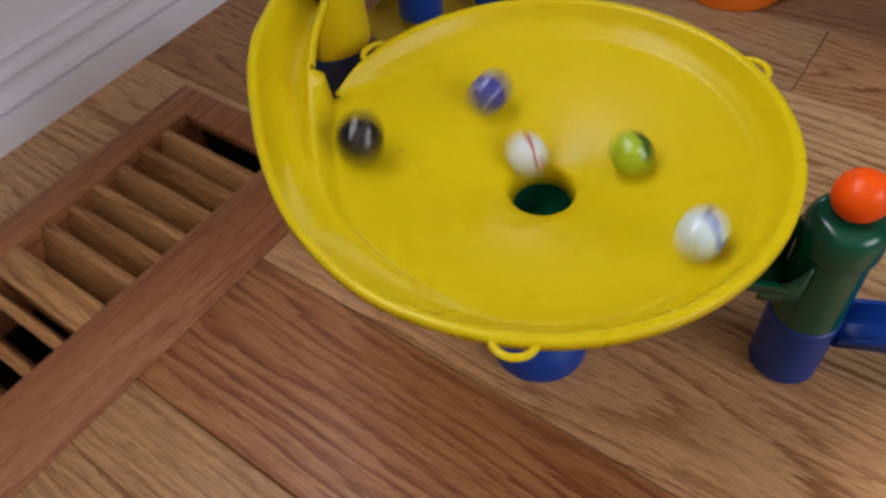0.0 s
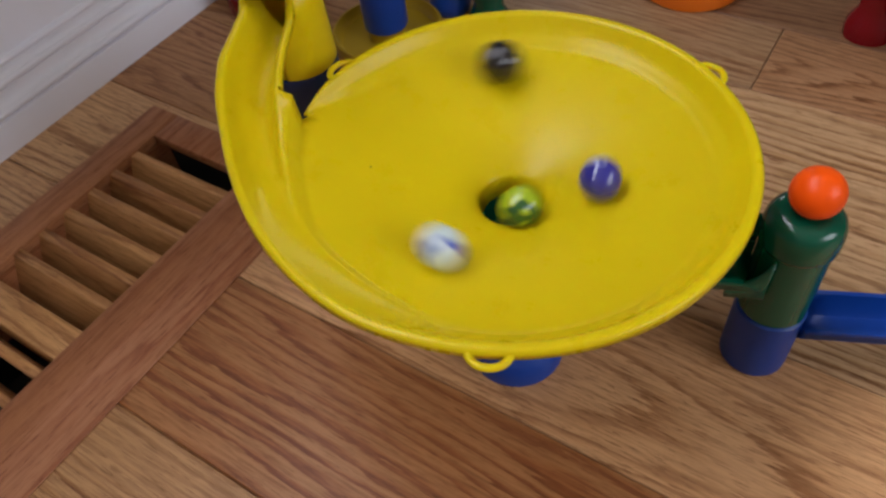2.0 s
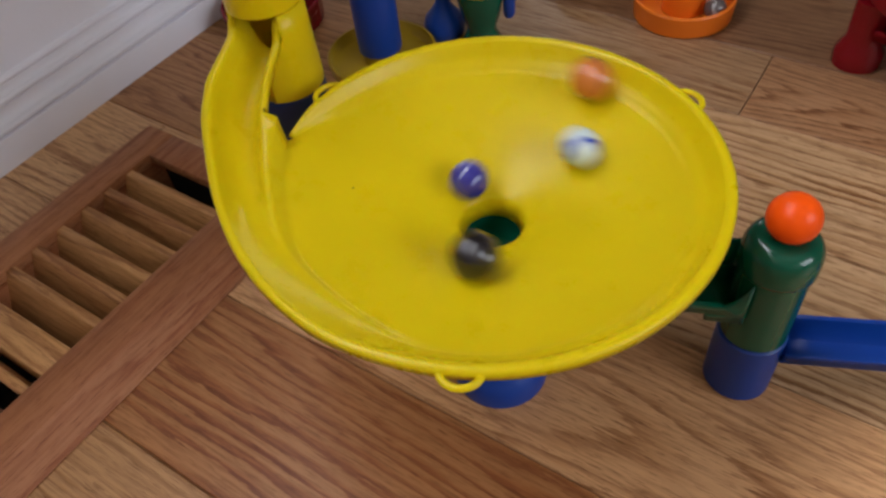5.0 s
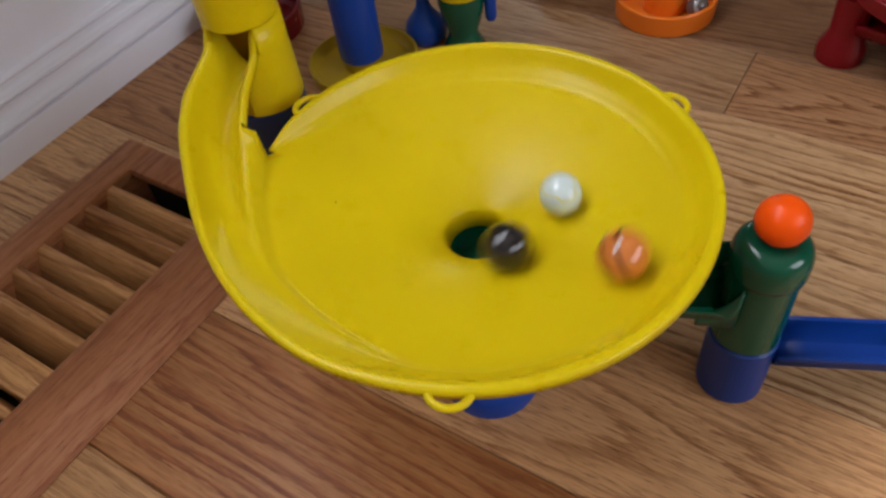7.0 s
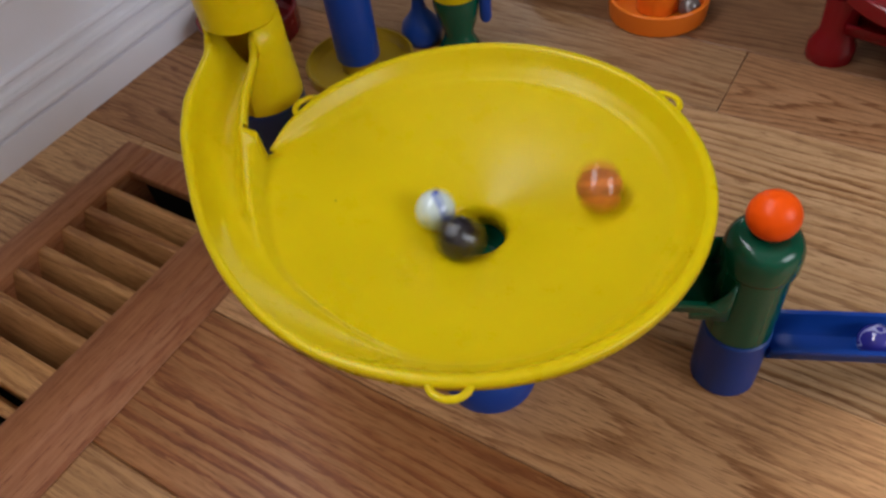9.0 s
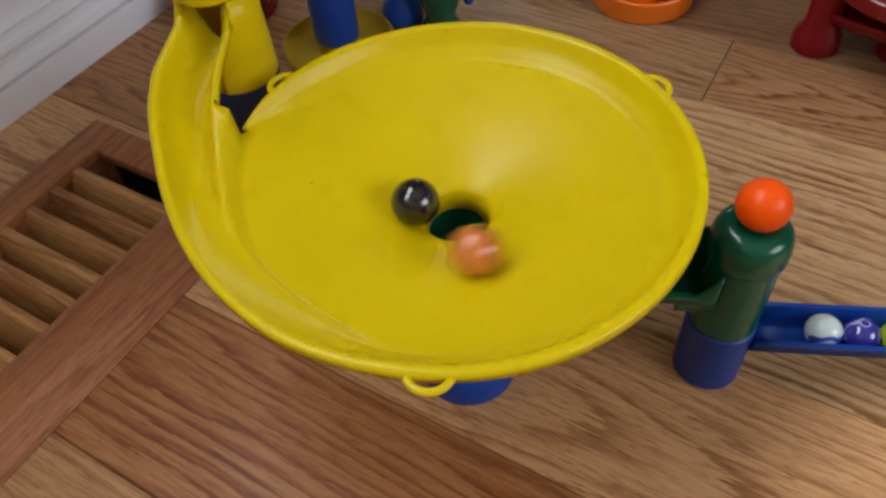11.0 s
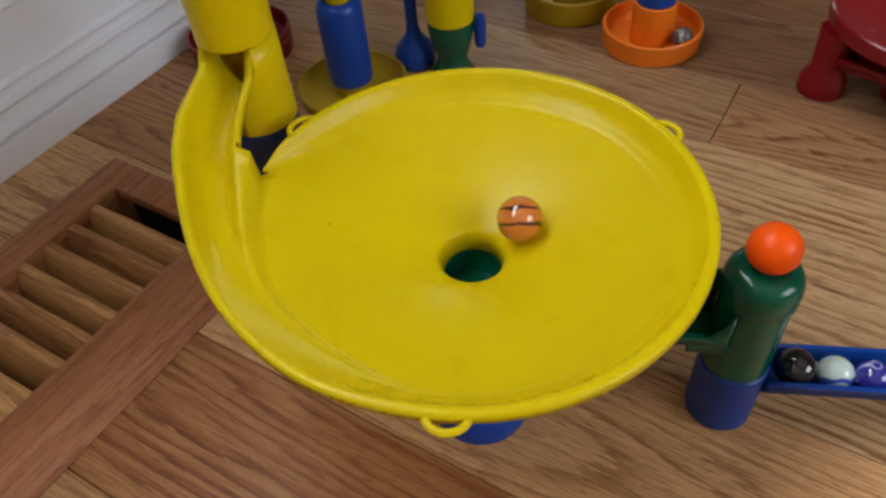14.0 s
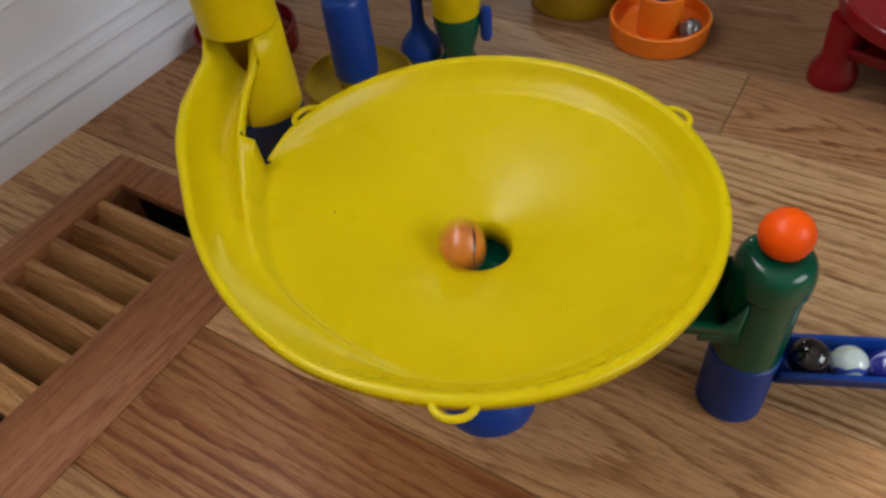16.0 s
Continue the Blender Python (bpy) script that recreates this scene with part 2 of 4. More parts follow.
def lathe(profile, segs=48, centre=(0, 0)):
    """Turn a profile of (radius, height) round the vertical."""
    bm = bmesh.new()
    rings = []
    for r, z in profile:
        r = max(r, 1e-5)
        rings.append([(centre[0] + r * math.cos(2 * math.pi * k / segs), centre[1] + r * math.sin(2 * math.pi * k / segs), z) for k in range(segs)])
    grid(bm, rings, True)
    return bm


def tube(r, z0, z1, wall=0.0018, edge=0.0008, centre=(0, 0), flare=0.0, segs=48):
    """A hollow tube with rounded ends; flare widens its top."""
    q = r + flare
    return lathe([(r - wall, z0), (r - edge, z0), (r, z0 + edge), (q, z1 - edge), (q - edge, z1), (q - wall, z1), (r - wall, z0)], segs, centre)


def box(lo, hi, bevel=0.0, segs=2):
    bm = bmesh.new()
    bmesh.ops.create_cube(bm, size=1)
    for v in bm.verts:
        v.co = [(a + b) / 2 + c * (b - a) for a, b, c in zip(lo, hi, v.co)]
    if bevel:
        bmesh.ops.bevel(bm, geom=list(bm.edges), offset=bevel, segments=segs, affect="EDGES", profile=0.5)
    return bm


def torus_arc(centre, outward, r, t, lift=0.0):
    """A small D-shaped loop standing out from a rim."""
    bm = bmesh.new()
    o = Vector((math.cos(outward), math.sin(outward), 0))
    s = Vector((-o.y, o.x, 0))
    rings = []
    for k in range(19):
        a = math.pi * (k / 18) * 1.1 - 0.05 * math.pi
        c = Vector(centre) + s * (r * 1.12 * math.cos(a)) + o * (r * math.sin(a) * 0.95)
        d = (s * math.cos(a) + o * math.sin(a)).normalized()
        rings.append([c + d * (t * math.cos(b)) + Vector((0, 0, 1)) * (t * 0.9 * math.sin(b)) for b in [2 * math.pi * j / 10 for j in range(10)]])
    grid(bm, rings, True)
    return bm


def curve_at(table, x):
    """Smooth look-up in rows of (x, values...)."""
    if x <= table[0][0]:
        return table[0][1:]
    for p, q in zip(table, table[1:]):
        if x <= q[0]:
            w = (x - p[0]) / (q[0] - p[0])
            return tuple(mix(a, b, w) for a, b in zip(p[1:], q[1:]))
    return table[-1][1:]


# ---- setting: floor, walls, ceiling, window ----
XW = -0.362          # the west wall's face at the floor
XE, YS, YN, TOP = 2.4, -0.96, 2.2, 2.45


def build_setting():
    bm = box((XW - 0.2, YS - 0.1, -0.09), (XE + 0.1, YN + 0.1, -0.075))
    tagged(part("subfloor", bm, DARK, smooth=False), "boards under the floor planks, coloured near-black", kind="structure")
    ceiling = part("ceiling", box((XW - 0.2, YS - 0.1, TOP), (XE + 0.1, YN + 0.1, TOP + 0.1)), CEIL, smooth=False)
    tagged(ceiling, "plain white plaster ceiling", kind="structure")
    tagged(part("wall_south", box((XW, YS - 0.1, 0.0), (XE, YS, TOP)), WALL, smooth=False), "plain off-white painted wall", kind="structure")
    east = tagged(thing("wall_east", "off-white painted wall with an unseen window added for fill", "wall"), kind="structure")
    for lo, hi in (((YS - 0.1, 0.0), (YN + 0.1, 0.75)), ((YS - 0.1, 1.95), (YN + 0.1, TOP)), ((YS - 0.1, 0.75), (-0.85, 1.95)), ((0.65, 0.75), (YN + 0.1, 1.95))):
        part("wall_piece", box((XE, *lo), (XE + 0.1, *hi)), WALL, east, smooth=False)
    # west wall: a wide window over the register, and a small hole for the added lamp
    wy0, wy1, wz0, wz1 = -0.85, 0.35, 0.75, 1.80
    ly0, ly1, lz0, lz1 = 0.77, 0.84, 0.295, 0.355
    west = tagged(thing("wall_west", "dark olive painted wall with a window and an added lamp hole", "wall"), kind="structure")
    x0, x1 = XW - 0.16, XW - 0.03
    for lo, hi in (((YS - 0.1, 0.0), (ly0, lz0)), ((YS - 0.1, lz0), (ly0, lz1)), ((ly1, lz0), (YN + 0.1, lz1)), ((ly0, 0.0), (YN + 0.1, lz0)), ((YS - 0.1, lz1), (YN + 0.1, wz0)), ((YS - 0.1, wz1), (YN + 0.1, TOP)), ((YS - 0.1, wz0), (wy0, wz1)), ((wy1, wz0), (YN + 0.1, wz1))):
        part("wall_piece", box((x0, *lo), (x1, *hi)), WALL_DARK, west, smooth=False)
    frame_ = tagged(thing("window_1", "white window frame with one upright bar", "window"), kind="structure")
    mid = (wy0 + wy1) / 2
    for lo, hi in (((wy0, wz0), (wy0 + 0.04, wz1)), ((wy1 - 0.04, wz0), (wy1, wz1)), ((mid - 0.03, wz0), (mid + 0.03, wz1)), ((wy0 + 0.04, wz1 - 0.04), (mid - 0.03, wz1)), ((mid + 0.03, wz1 - 0.04), (wy1 - 0.04, wz1))):
        part("frame_bar", box((x0 + 0.075, *lo), (x0 + 0.115, *hi), 0.002), TRIM, frame_)
    part("window_sill", box((x0 + 0.07, wy0, wz0), (x1 + 0.02, wy1, wz0 + 0.02), 0.003), TRIM, frame_)
    tagged(part("wall_north", box((XW, YN, 0.0), (XE, YN + 0.1, TOP)), WALL, smooth=False), "plain off-white painted wall", kind="structure")
    # moulded baseboard: one profile of (height, stand-off) run along the wall
    def bead(z, d, r):
        """A half-round moulding standing out at a height."""
        return [(z - r * math.cos(a), d + r * math.sin(a)) for a in [math.pi * k / 8 for k in range(9)]]

    def cove(za, da, zb, db):
        """A hollow running back and up from one edge to the next."""
        return [(mix(za, zb, 1 - math.cos(a)), mix(da, db, math.sin(a))) for a in [math.pi / 2 * k / 6 for k in range(7)]]

    prof = [(0.0, 0.0), (0.0200, 0.0), (0.0208, -0.0006), (0.0212, -0.0035)] + bead(0.0238, -0.0035, 0.0022) + cove(0.0264, -0.0036, 0.0350, -0.0085) + bead(0.0376, -0.0095, 0.0021) + cove(0.0402, -0.0095, 0.0450, -0.0125)
    prof += bead(0.0476, -0.0130, 0.0019) + [(0.0502, -0.0152), (0.0540, -0.0160), (0.0700, -0.0172), (0.0870, -0.0170)] + bead(0.0896, -0.0170, 0.0022) + cove(0.0922, -0.0170, 0.1000, -0.0212) + bead(0.1028, -0.0216, 0.0022) + [(0.1056, -0.0220), (0.116, -0.0232), (0.116, -0.05)]
    bm = bmesh.new()
    grid(bm, [[(XW + 0.0 + d, y, z) for z, d in prof] for y in (YS, YN)], False)
    tagged(part("baseboard", bm, TRIM), "white painted baseboard with stepped mouldings", kind="structure")


# ---- the oak floor register let into the floor ----
RX0, RX1, RY0, RY1 = -0.306, -0.154, -0.315, 0.0455     # outer edges
SX0, SX1 = -0.2785, -0.198                              # ends of the slots


def build_register():
    reg = thing("floor_register", "brown oak floor register with louvre slats", "floor register")
    zt = 0.0072

    def rail(name, x0, x1, y0, y1, slope):
        """A rail with the outer edge sloping down to the floor on the sides named in slope."""
        bm = box((x0, y0, 0.0), (x1, y1, zt), 0.0008, 2)
        for v in bm.verts:
            if v.co.z > zt * 0.5:
                if "e" in slope and v.co.x > (x0 + x1) / 2: v.co.x -= 0.020
                if "w" in slope and v.co.x < (x0 + x1) / 2: v.co.x += 0.004
                if "n" in slope and v.co.y > (y0 + y1) / 2: v.co.y -= 0.004
                if "s" in slope and v.co.y < (y0 + y1) / 2: v.co.y += 0.004
        return part(name, bm, OAK_REG, reg)

    rail("rail", SX1, RX1, RY0, RY1, "e")
    rail("rail", RX0, SX0, RY0, RY1, "w")
    rail("rail", SX0, SX1, 0.0235, RY1, "")
    rail("rail", SX0, SX1, RY0, -0.262, "")
    part("rail", box((SX0, -0.1225, -0.012), (SX1, -0.1035, 0.0062), 0.0008), OAK_SLAT, reg)
    pitch, w = 0.0183, 0.0056
    rng = random.Random(4)
    for k in range(6):
        y = 0.0094 - pitch * k + rng.uniform(-0.0006, 0.0006)
        bm = box((SX0 - 0.002, y - w, -0.034), (SX1 + 0.002, y, 0.0058), 0.0006)
        for v in bm.verts:
            v.co.y += (v.co.z - 0.0058) * 0.44
        part("slat", bm, OAK_SLAT, reg)
    for k in range(6):
        y = -0.1300 - pitch * k
        bm = box((SX0 - 0.002, y - w, -0.012), (SX1 + 0.002, y, 0.0052), 0.0006)
        for v in bm.verts:
            v.co.y -= (v.co.z - 0.0052) * 0.25
        part("slat", bm, OAK_SLAT, reg)
    part("liner", box((SX0 - 0.006, RY0 + 0.01, -0.04), (SX0 - 0.0005, RY1 - 0.01, -0.0005)), OAK_REG, reg)
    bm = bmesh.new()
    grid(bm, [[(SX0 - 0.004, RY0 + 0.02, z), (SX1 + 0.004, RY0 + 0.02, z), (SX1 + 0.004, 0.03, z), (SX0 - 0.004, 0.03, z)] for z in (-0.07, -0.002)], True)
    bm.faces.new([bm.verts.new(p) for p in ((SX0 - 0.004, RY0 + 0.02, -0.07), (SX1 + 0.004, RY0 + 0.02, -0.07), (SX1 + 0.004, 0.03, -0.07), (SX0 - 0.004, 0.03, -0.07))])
    part("duct", bm, DARK, reg, "duct below the slats, coloured black as if unlit", smooth=False)


# ---- the funnel bowl with its chute ----
HB, RB_ = 0.1319, 0.08415      # rim height and radius
ZH, RH = 0.104, 0.0129         # the hole
RC, ZC = 0.0755, 0.1228        # where cone and wall meet


def cone_z(r):
    return ZH + (ZC - ZH) * (max(r - RH, 0.0) / (RC - RH)) ** 0.72


# chute: degrees, foot of the crest, its shoulder and height, the crest and its height, outer radius, top, floor
CHUTE = [(191, 0.0860, 0.0873, 0.1372, 0.0930, 0.1386, 0.1198, 0.1407, 0.1272), (194, 0.0845, 0.0861, 0.1350, 0.0909, 0.1364, 0.1170, 0.1400, 0.1272), (197, 0.0832, 0.0848, 0.1331, 0.0886, 0.1343, 0.1140, 0.1390, 0.1269),
         (200, 0.0821, 0.0839, 0.1316, 0.0868, 0.1326, 0.1110, 0.1380, 0.1267), (205, 0.0801, 0.0822, 0.1298, 0.0843, 0.1306, 0.1064, 0.1369, 0.1262), (212, 0.0775, 0.0797, 0.1283, 0.0813, 0.1289, 0.1016, 0.1355, 0.1255),
         (222, 0.0751, 0.0772, 0.1267, 0.0786, 0.1272, 0.0964, 0.1341, 0.1249), (235, 0.0731, 0.0752, 0.1252, 0.0762, 0.1257, 0.0918, 0.1330, 0.1241), (248, 0.0700, 0.0719, 0.1238, 0.0727, 0.1243, 0.0886, 0.1323, 0.1229),
         (258, 0.0688, 0.0706, 0.1233, 0.0714, 0.1237, 0.0871, 0.1320, 0.1223), (270, 0.0683, 0.0700, 0.1228, 0.0708, 0.1232, 0.0859, 0.1319, 0.1220), (292, 0.0690, 0.0715, 0.1224, 0.0730, 0.1228, 0.08415, 0.1319, 0.1232)]
# the trough above it: step, inner x, y, outer x, y, inner top, outer top, floor
UPPER = [(-1, -0.1037, 0.0160, -0.1305, 0.0160, 0.1570, 0.1525, 0.1372), (0, -0.1040, 0.0122, -0.1316, 0.0118, 0.1585, 0.1530, 0.1362), (1, -0.1042, 0.0094, -0.1290, 0.0065, 0.1505, 0.1485, 0.1340), (2, -0.1030, 0.0048, -0.1276, 0.0010, 0.1472, 0.1464, 0.1325),
         (3, -0.1010, -0.0015, -0.1258, -0.0055, 0.1442, 0.1446, 0.1308), (4, -0.0968, -0.0095, -0.1223, -0.0157, 0.1412, 0.1424, 0.1288), (5, -0.0913, -0.0177, -0.1176, -0.0229, 0.1386, 0.1407, 0.1272)]


def spline_at(table, x):
    """Look-up in rows of (x, values...) along a smooth curve."""
    n = len(table)
    k = max(i for i in range(n - 1) if i == 0 or table[i][0] <= x)
    p, q = table[k], table[k + 1]
    o, r = table[max(k - 1, 0)], table[min(k + 2, n - 1)]
    h = q[0] - p[0]
    w = min(1.0, max(0.0, (x - p[0]) / h))
    out = []
    for j in range(1, len(p)):
        a = (q[j] - o[j]) / (q[0] - o[0]) * h
        b = (r[j] - p[j]) / (r[0] - p[0]) * h
        out.append(p[j] * (2 * w ** 3 - 3 * w * w + 1) + a * (w ** 3 - 2 * w * w + w) + q[j] * (3 * w * w - 2 * w ** 3) + b * (w ** 3 - w * w))
    return out


def outer_wall(zf, zo):
    """The trough's outer half, as (share of its width, height)."""
    h = zo - zf
    return [(w, zf + 0.0003 + h * ((w - 0.36) / 0.53) ** 2.3) for w in (0.5, 0.62, 0.72, 0.80)] + [(0.86, zo - 0.0011), (0.895, zo), (0.97, zo), (1.0, zo - 0.0006), (1.0, zo - 0.0032)]


def smooth_(w):
    w = min(1.0, max(0.0, w))
    return w * w * (3 - 2 * w)


def wall_section():
    """The bowl's plain wall, with as many points as the chute's section."""
    lift = (0, 0, 0, 0, 0, 0.0001, 0.0002, 0.0004, 0.0008, 0.0014)
    return [(r, cone_z(r) + z) for r, z in zip((0.0650, 0.0675, 0.0692, 0.0700, 0.0707, 0.0714, 0.0721, 0.0729, 0.0738, 0.0750), lift)] + [
        (0.0764, ZC + 0.0020), (0.0778, ZC + 0.0034), (0.0790, ZC + 0.0050), (0.0800, ZC + 0.0066), (0.0809, HB - 0.0010), (0.0815, HB), (0.0834, HB), (RB_, HB - 0.0006), (RB_, HB - 0.0030)]


def build_bowl():
    bowl = thing("funnel_bowl", "round yellow plastic marble funnel with a curved side chute", "marble run")
    bm = bmesh.new()
    radii = [RH * 0.90, RH, RH + 0.0003, RH + 0.0008, 0.0150, 0.0175, 0.0205, 0.0245, 0.0295, 0.0355, 0.0425, 0.050, 0.058, 0.065]
    m = len(radii)
    cols = []
    for k in range(180):
        deg = 191 + 2 * k
        a = radians(deg)
        pr = [(r, ZH - 0.0072 if i == 0 else ZH - 0.0006 if i == 1 else cone_z(r) - (0.0003 if i == 2 else 0.0)) for i, r in enumerate(radii)]
        outer = wall_section()
        if deg < 292:
            rf, rb, zb, rc, zc, ro, zt, zf = spline_at(CHUTE, deg)
            sec = [(q, cone_z(q)) for q in (0.065, mix(0.065, rf, 0.4), mix(0.065, rf, 0.75), rf)] + [(rb, zb), (rc, zc)]
            bank = smooth_((deg - 206) / 30)
            side = [(w, mix(z, zc + (zt - zc) * (w / 0.885) ** 1.3, bank) if w < 0.88 else z) for w, z in [(0.05, zc - 0.04 * (zc - zf)), (0.11, mix(zc, zf, 0.5)), (0.19, mix(zc, zf, 0.9)), (0.32, zf + 0.0002)] + outer_wall(zf, zt)]
            sec += [(mix(rc, ro, w), z) for w, z in side]
            w = min(1.0, max(0.0, (deg - 262) / 30))
            w = w * w * (3 - 2 * w)
            outer = [(mix(r, q, w), mix(z, y, w)) for (r, z), (q, y) in zip(sec, outer)]
        w = min(1.0, max(0.0, (deg - 518) / 34))
        if w > 0:
            # the wall sinks into a plain ramp towards the slit
            w = w * w * (3 - 2 * w)
            top_ = HB - 0.0036 * w - 0.0030 * smooth_((deg - 538) / 11)
            out_ = 0.0022 * smooth_((deg - 532) / 17)
            lip = mix(RB_, 0.0840, smooth_((deg - 538) / 9)) + out_
            ramp_ = [(q, cone_z(q)) for q in (0.065, 0.072, 0.0785, 0.0818 + out_)] + [(mix(0.0820, 0.0834, v / 9) + out_, mix(0.1246, top_ - 0.0004, (v / 9) ** 1.3)) for v in range(10)] + [(0.0835 + out_, top_ - 0.0002), (0.0836 + out_, top_), (0.0839 + out_, top_), (lip, top_ - 0.0006), (lip, top_ - mix(0.003, 0.0008, smooth_((deg - 538) / 9)))]
            outer = [(mix(r, q, w), mix(z, y, w)) for (r, z), (q, y) in zip(outer, ramp_)]
        cols.append([bm.verts.new((r * math.cos(a), r * math.sin(a), z)) for r, z in pr + outer[1:]])

    def skin(a, b, first, last):
        for i in range(first, last):
            bm.faces.new((a[i], b[i], b[i + 1], a[i + 1]))

    full = len(cols[0]) - 1
    for k in range(179):
        skin(cols[k], cols[k + 1], 0, full)
    skin(cols[-1], cols[0], 0, m + 2)
    # the trough from the tower's mouth down to the bowl
    rows = []
    for k in range(30):
        ix, iy, ox, oy, zi, zo, zf = spline_at(UPPER, k / 5 - 1)
        pr = [(-0.03, zi - 0.0026), (-0.03, zi - 0.0006), (0.0, zi), (0.05, zi - 0.04 * (zi - zf)), (0.11, mix(zi, zf, 0.5)), (0.19, mix(zi, zf, 0.9)), (0.32, zf + 0.0002)]
        rows.append([bm.verts.new((mix(ix, ox, w), mix(iy, oy, w), z)) for w, z in pr + outer_wall(zf, zo)])
    for a, b in zip(rows, rows[1:]):
        skin(a, b, 0, 15)
    skin(rows[-1][2:], cols[0][m + 4:], 0, 13)
    part("bowl", bm, YELLOW, bowl, thick=0.0013, sharp=70)
    # a fleck of dirt lying in the bowl
    part("fleck", lathe([(0.0, 0.0), (0.00042, 0.0), (0.0003, 0.00022), (0.0, 0.0003)], 8), BLACK, bowl, "dark fleck of dirt", at=(-0.0493, -0.0203, cone_z(0.0533) + 0.0006))
    for deg in (55.9, 172.5, 295.0):
        a = radians(deg)
        part("loop", torus_arc(((RB_ - 0.0009) * math.cos(a), (RB_ - 0.0009) * math.sin(a), HB - 0.0014), a, 0.0056, 0.0013), YELLOW, bowl)
    # feed tube with the mouth of the chute, and the collar stacked on it
    tx, ty = -0.116, 0.019
    bm = bmesh.new()
    rings = []
    for z in (0.1212, 0.1217, 0.126, 0.130, 0.1365, 0.142, 0.150, 0.1605):
        ring = []
        for k in range(61):
            a0 = curve_at([(0.1365, -68), (0.142, -52), (0.150, -31), (0.158, -30)], z)[0]
            a = radians(a0 + (223 - a0) * k / 60)
            r = 0.0150 + 0.0008 * (0.1605 - z) / 0.04
            ring.append((tx + r * math.cos(a), ty + r * math.sin(a), z))
        rings.append(ring)
    grid(bm, rings, False)
    part("feed_tube", bm, YELLOW, bowl, thick=0.0018)
    bm = bmesh.new()
    grid(bm, [[(tx + 0.015 * math.cos(a), ty + 0.015 * math.sin(a), z) for a in [radians(224 + 66 * k / 16) for k in range(17)]] for z in (0.1212, 0.1335)], False)
    part("tube_front", bm, YELLOW, bowl, thick=0.0018)
    return bowl


def stack(name, label, at, pieces, group="", category="marble run tower"):
    """A tower of tubes on one spot: pieces of (part name, material, radius, bottom, top, flare)."""
    ob = thing(name, label, category, (at[0], at[1], 0), group)
    for nm, m, r, z0, z1, flare in pieces:
        part(nm, tube(r, z0, z1, flare=flare), m, ob)
    return ob


def trough(a, b, half, depth, flare=0.0, cap=True):
    """An open channel from a to b, floor at the points given."""
    a, b = Vector(a), Vector(b)
    d = (b - a).normalized()
    s = Vector((-d.y, d.x, 0)).normalized()
    up = Vector((0, 0, 1))
    sec = [(-half - 0.0012, depth - 0.004), (-half - 0.0012, depth), (-half, depth), (-half * 0.92, depth * 0.35), (-half * 0.6, 0.0006), (0, 0), (half * 0.6, 0.0006), (half * 0.92, depth * 0.35), (half, depth), (half + 0.0012, depth), (half + 0.0012, depth - 0.004)]
    bm = bmesh.new()
    grid(bm, [[a + (b - a) * (k / 12) + s * u + up * v for u, v in sec] for k in range(13)], False)
    return bm


TOWER = (0.0973, 0.0520)


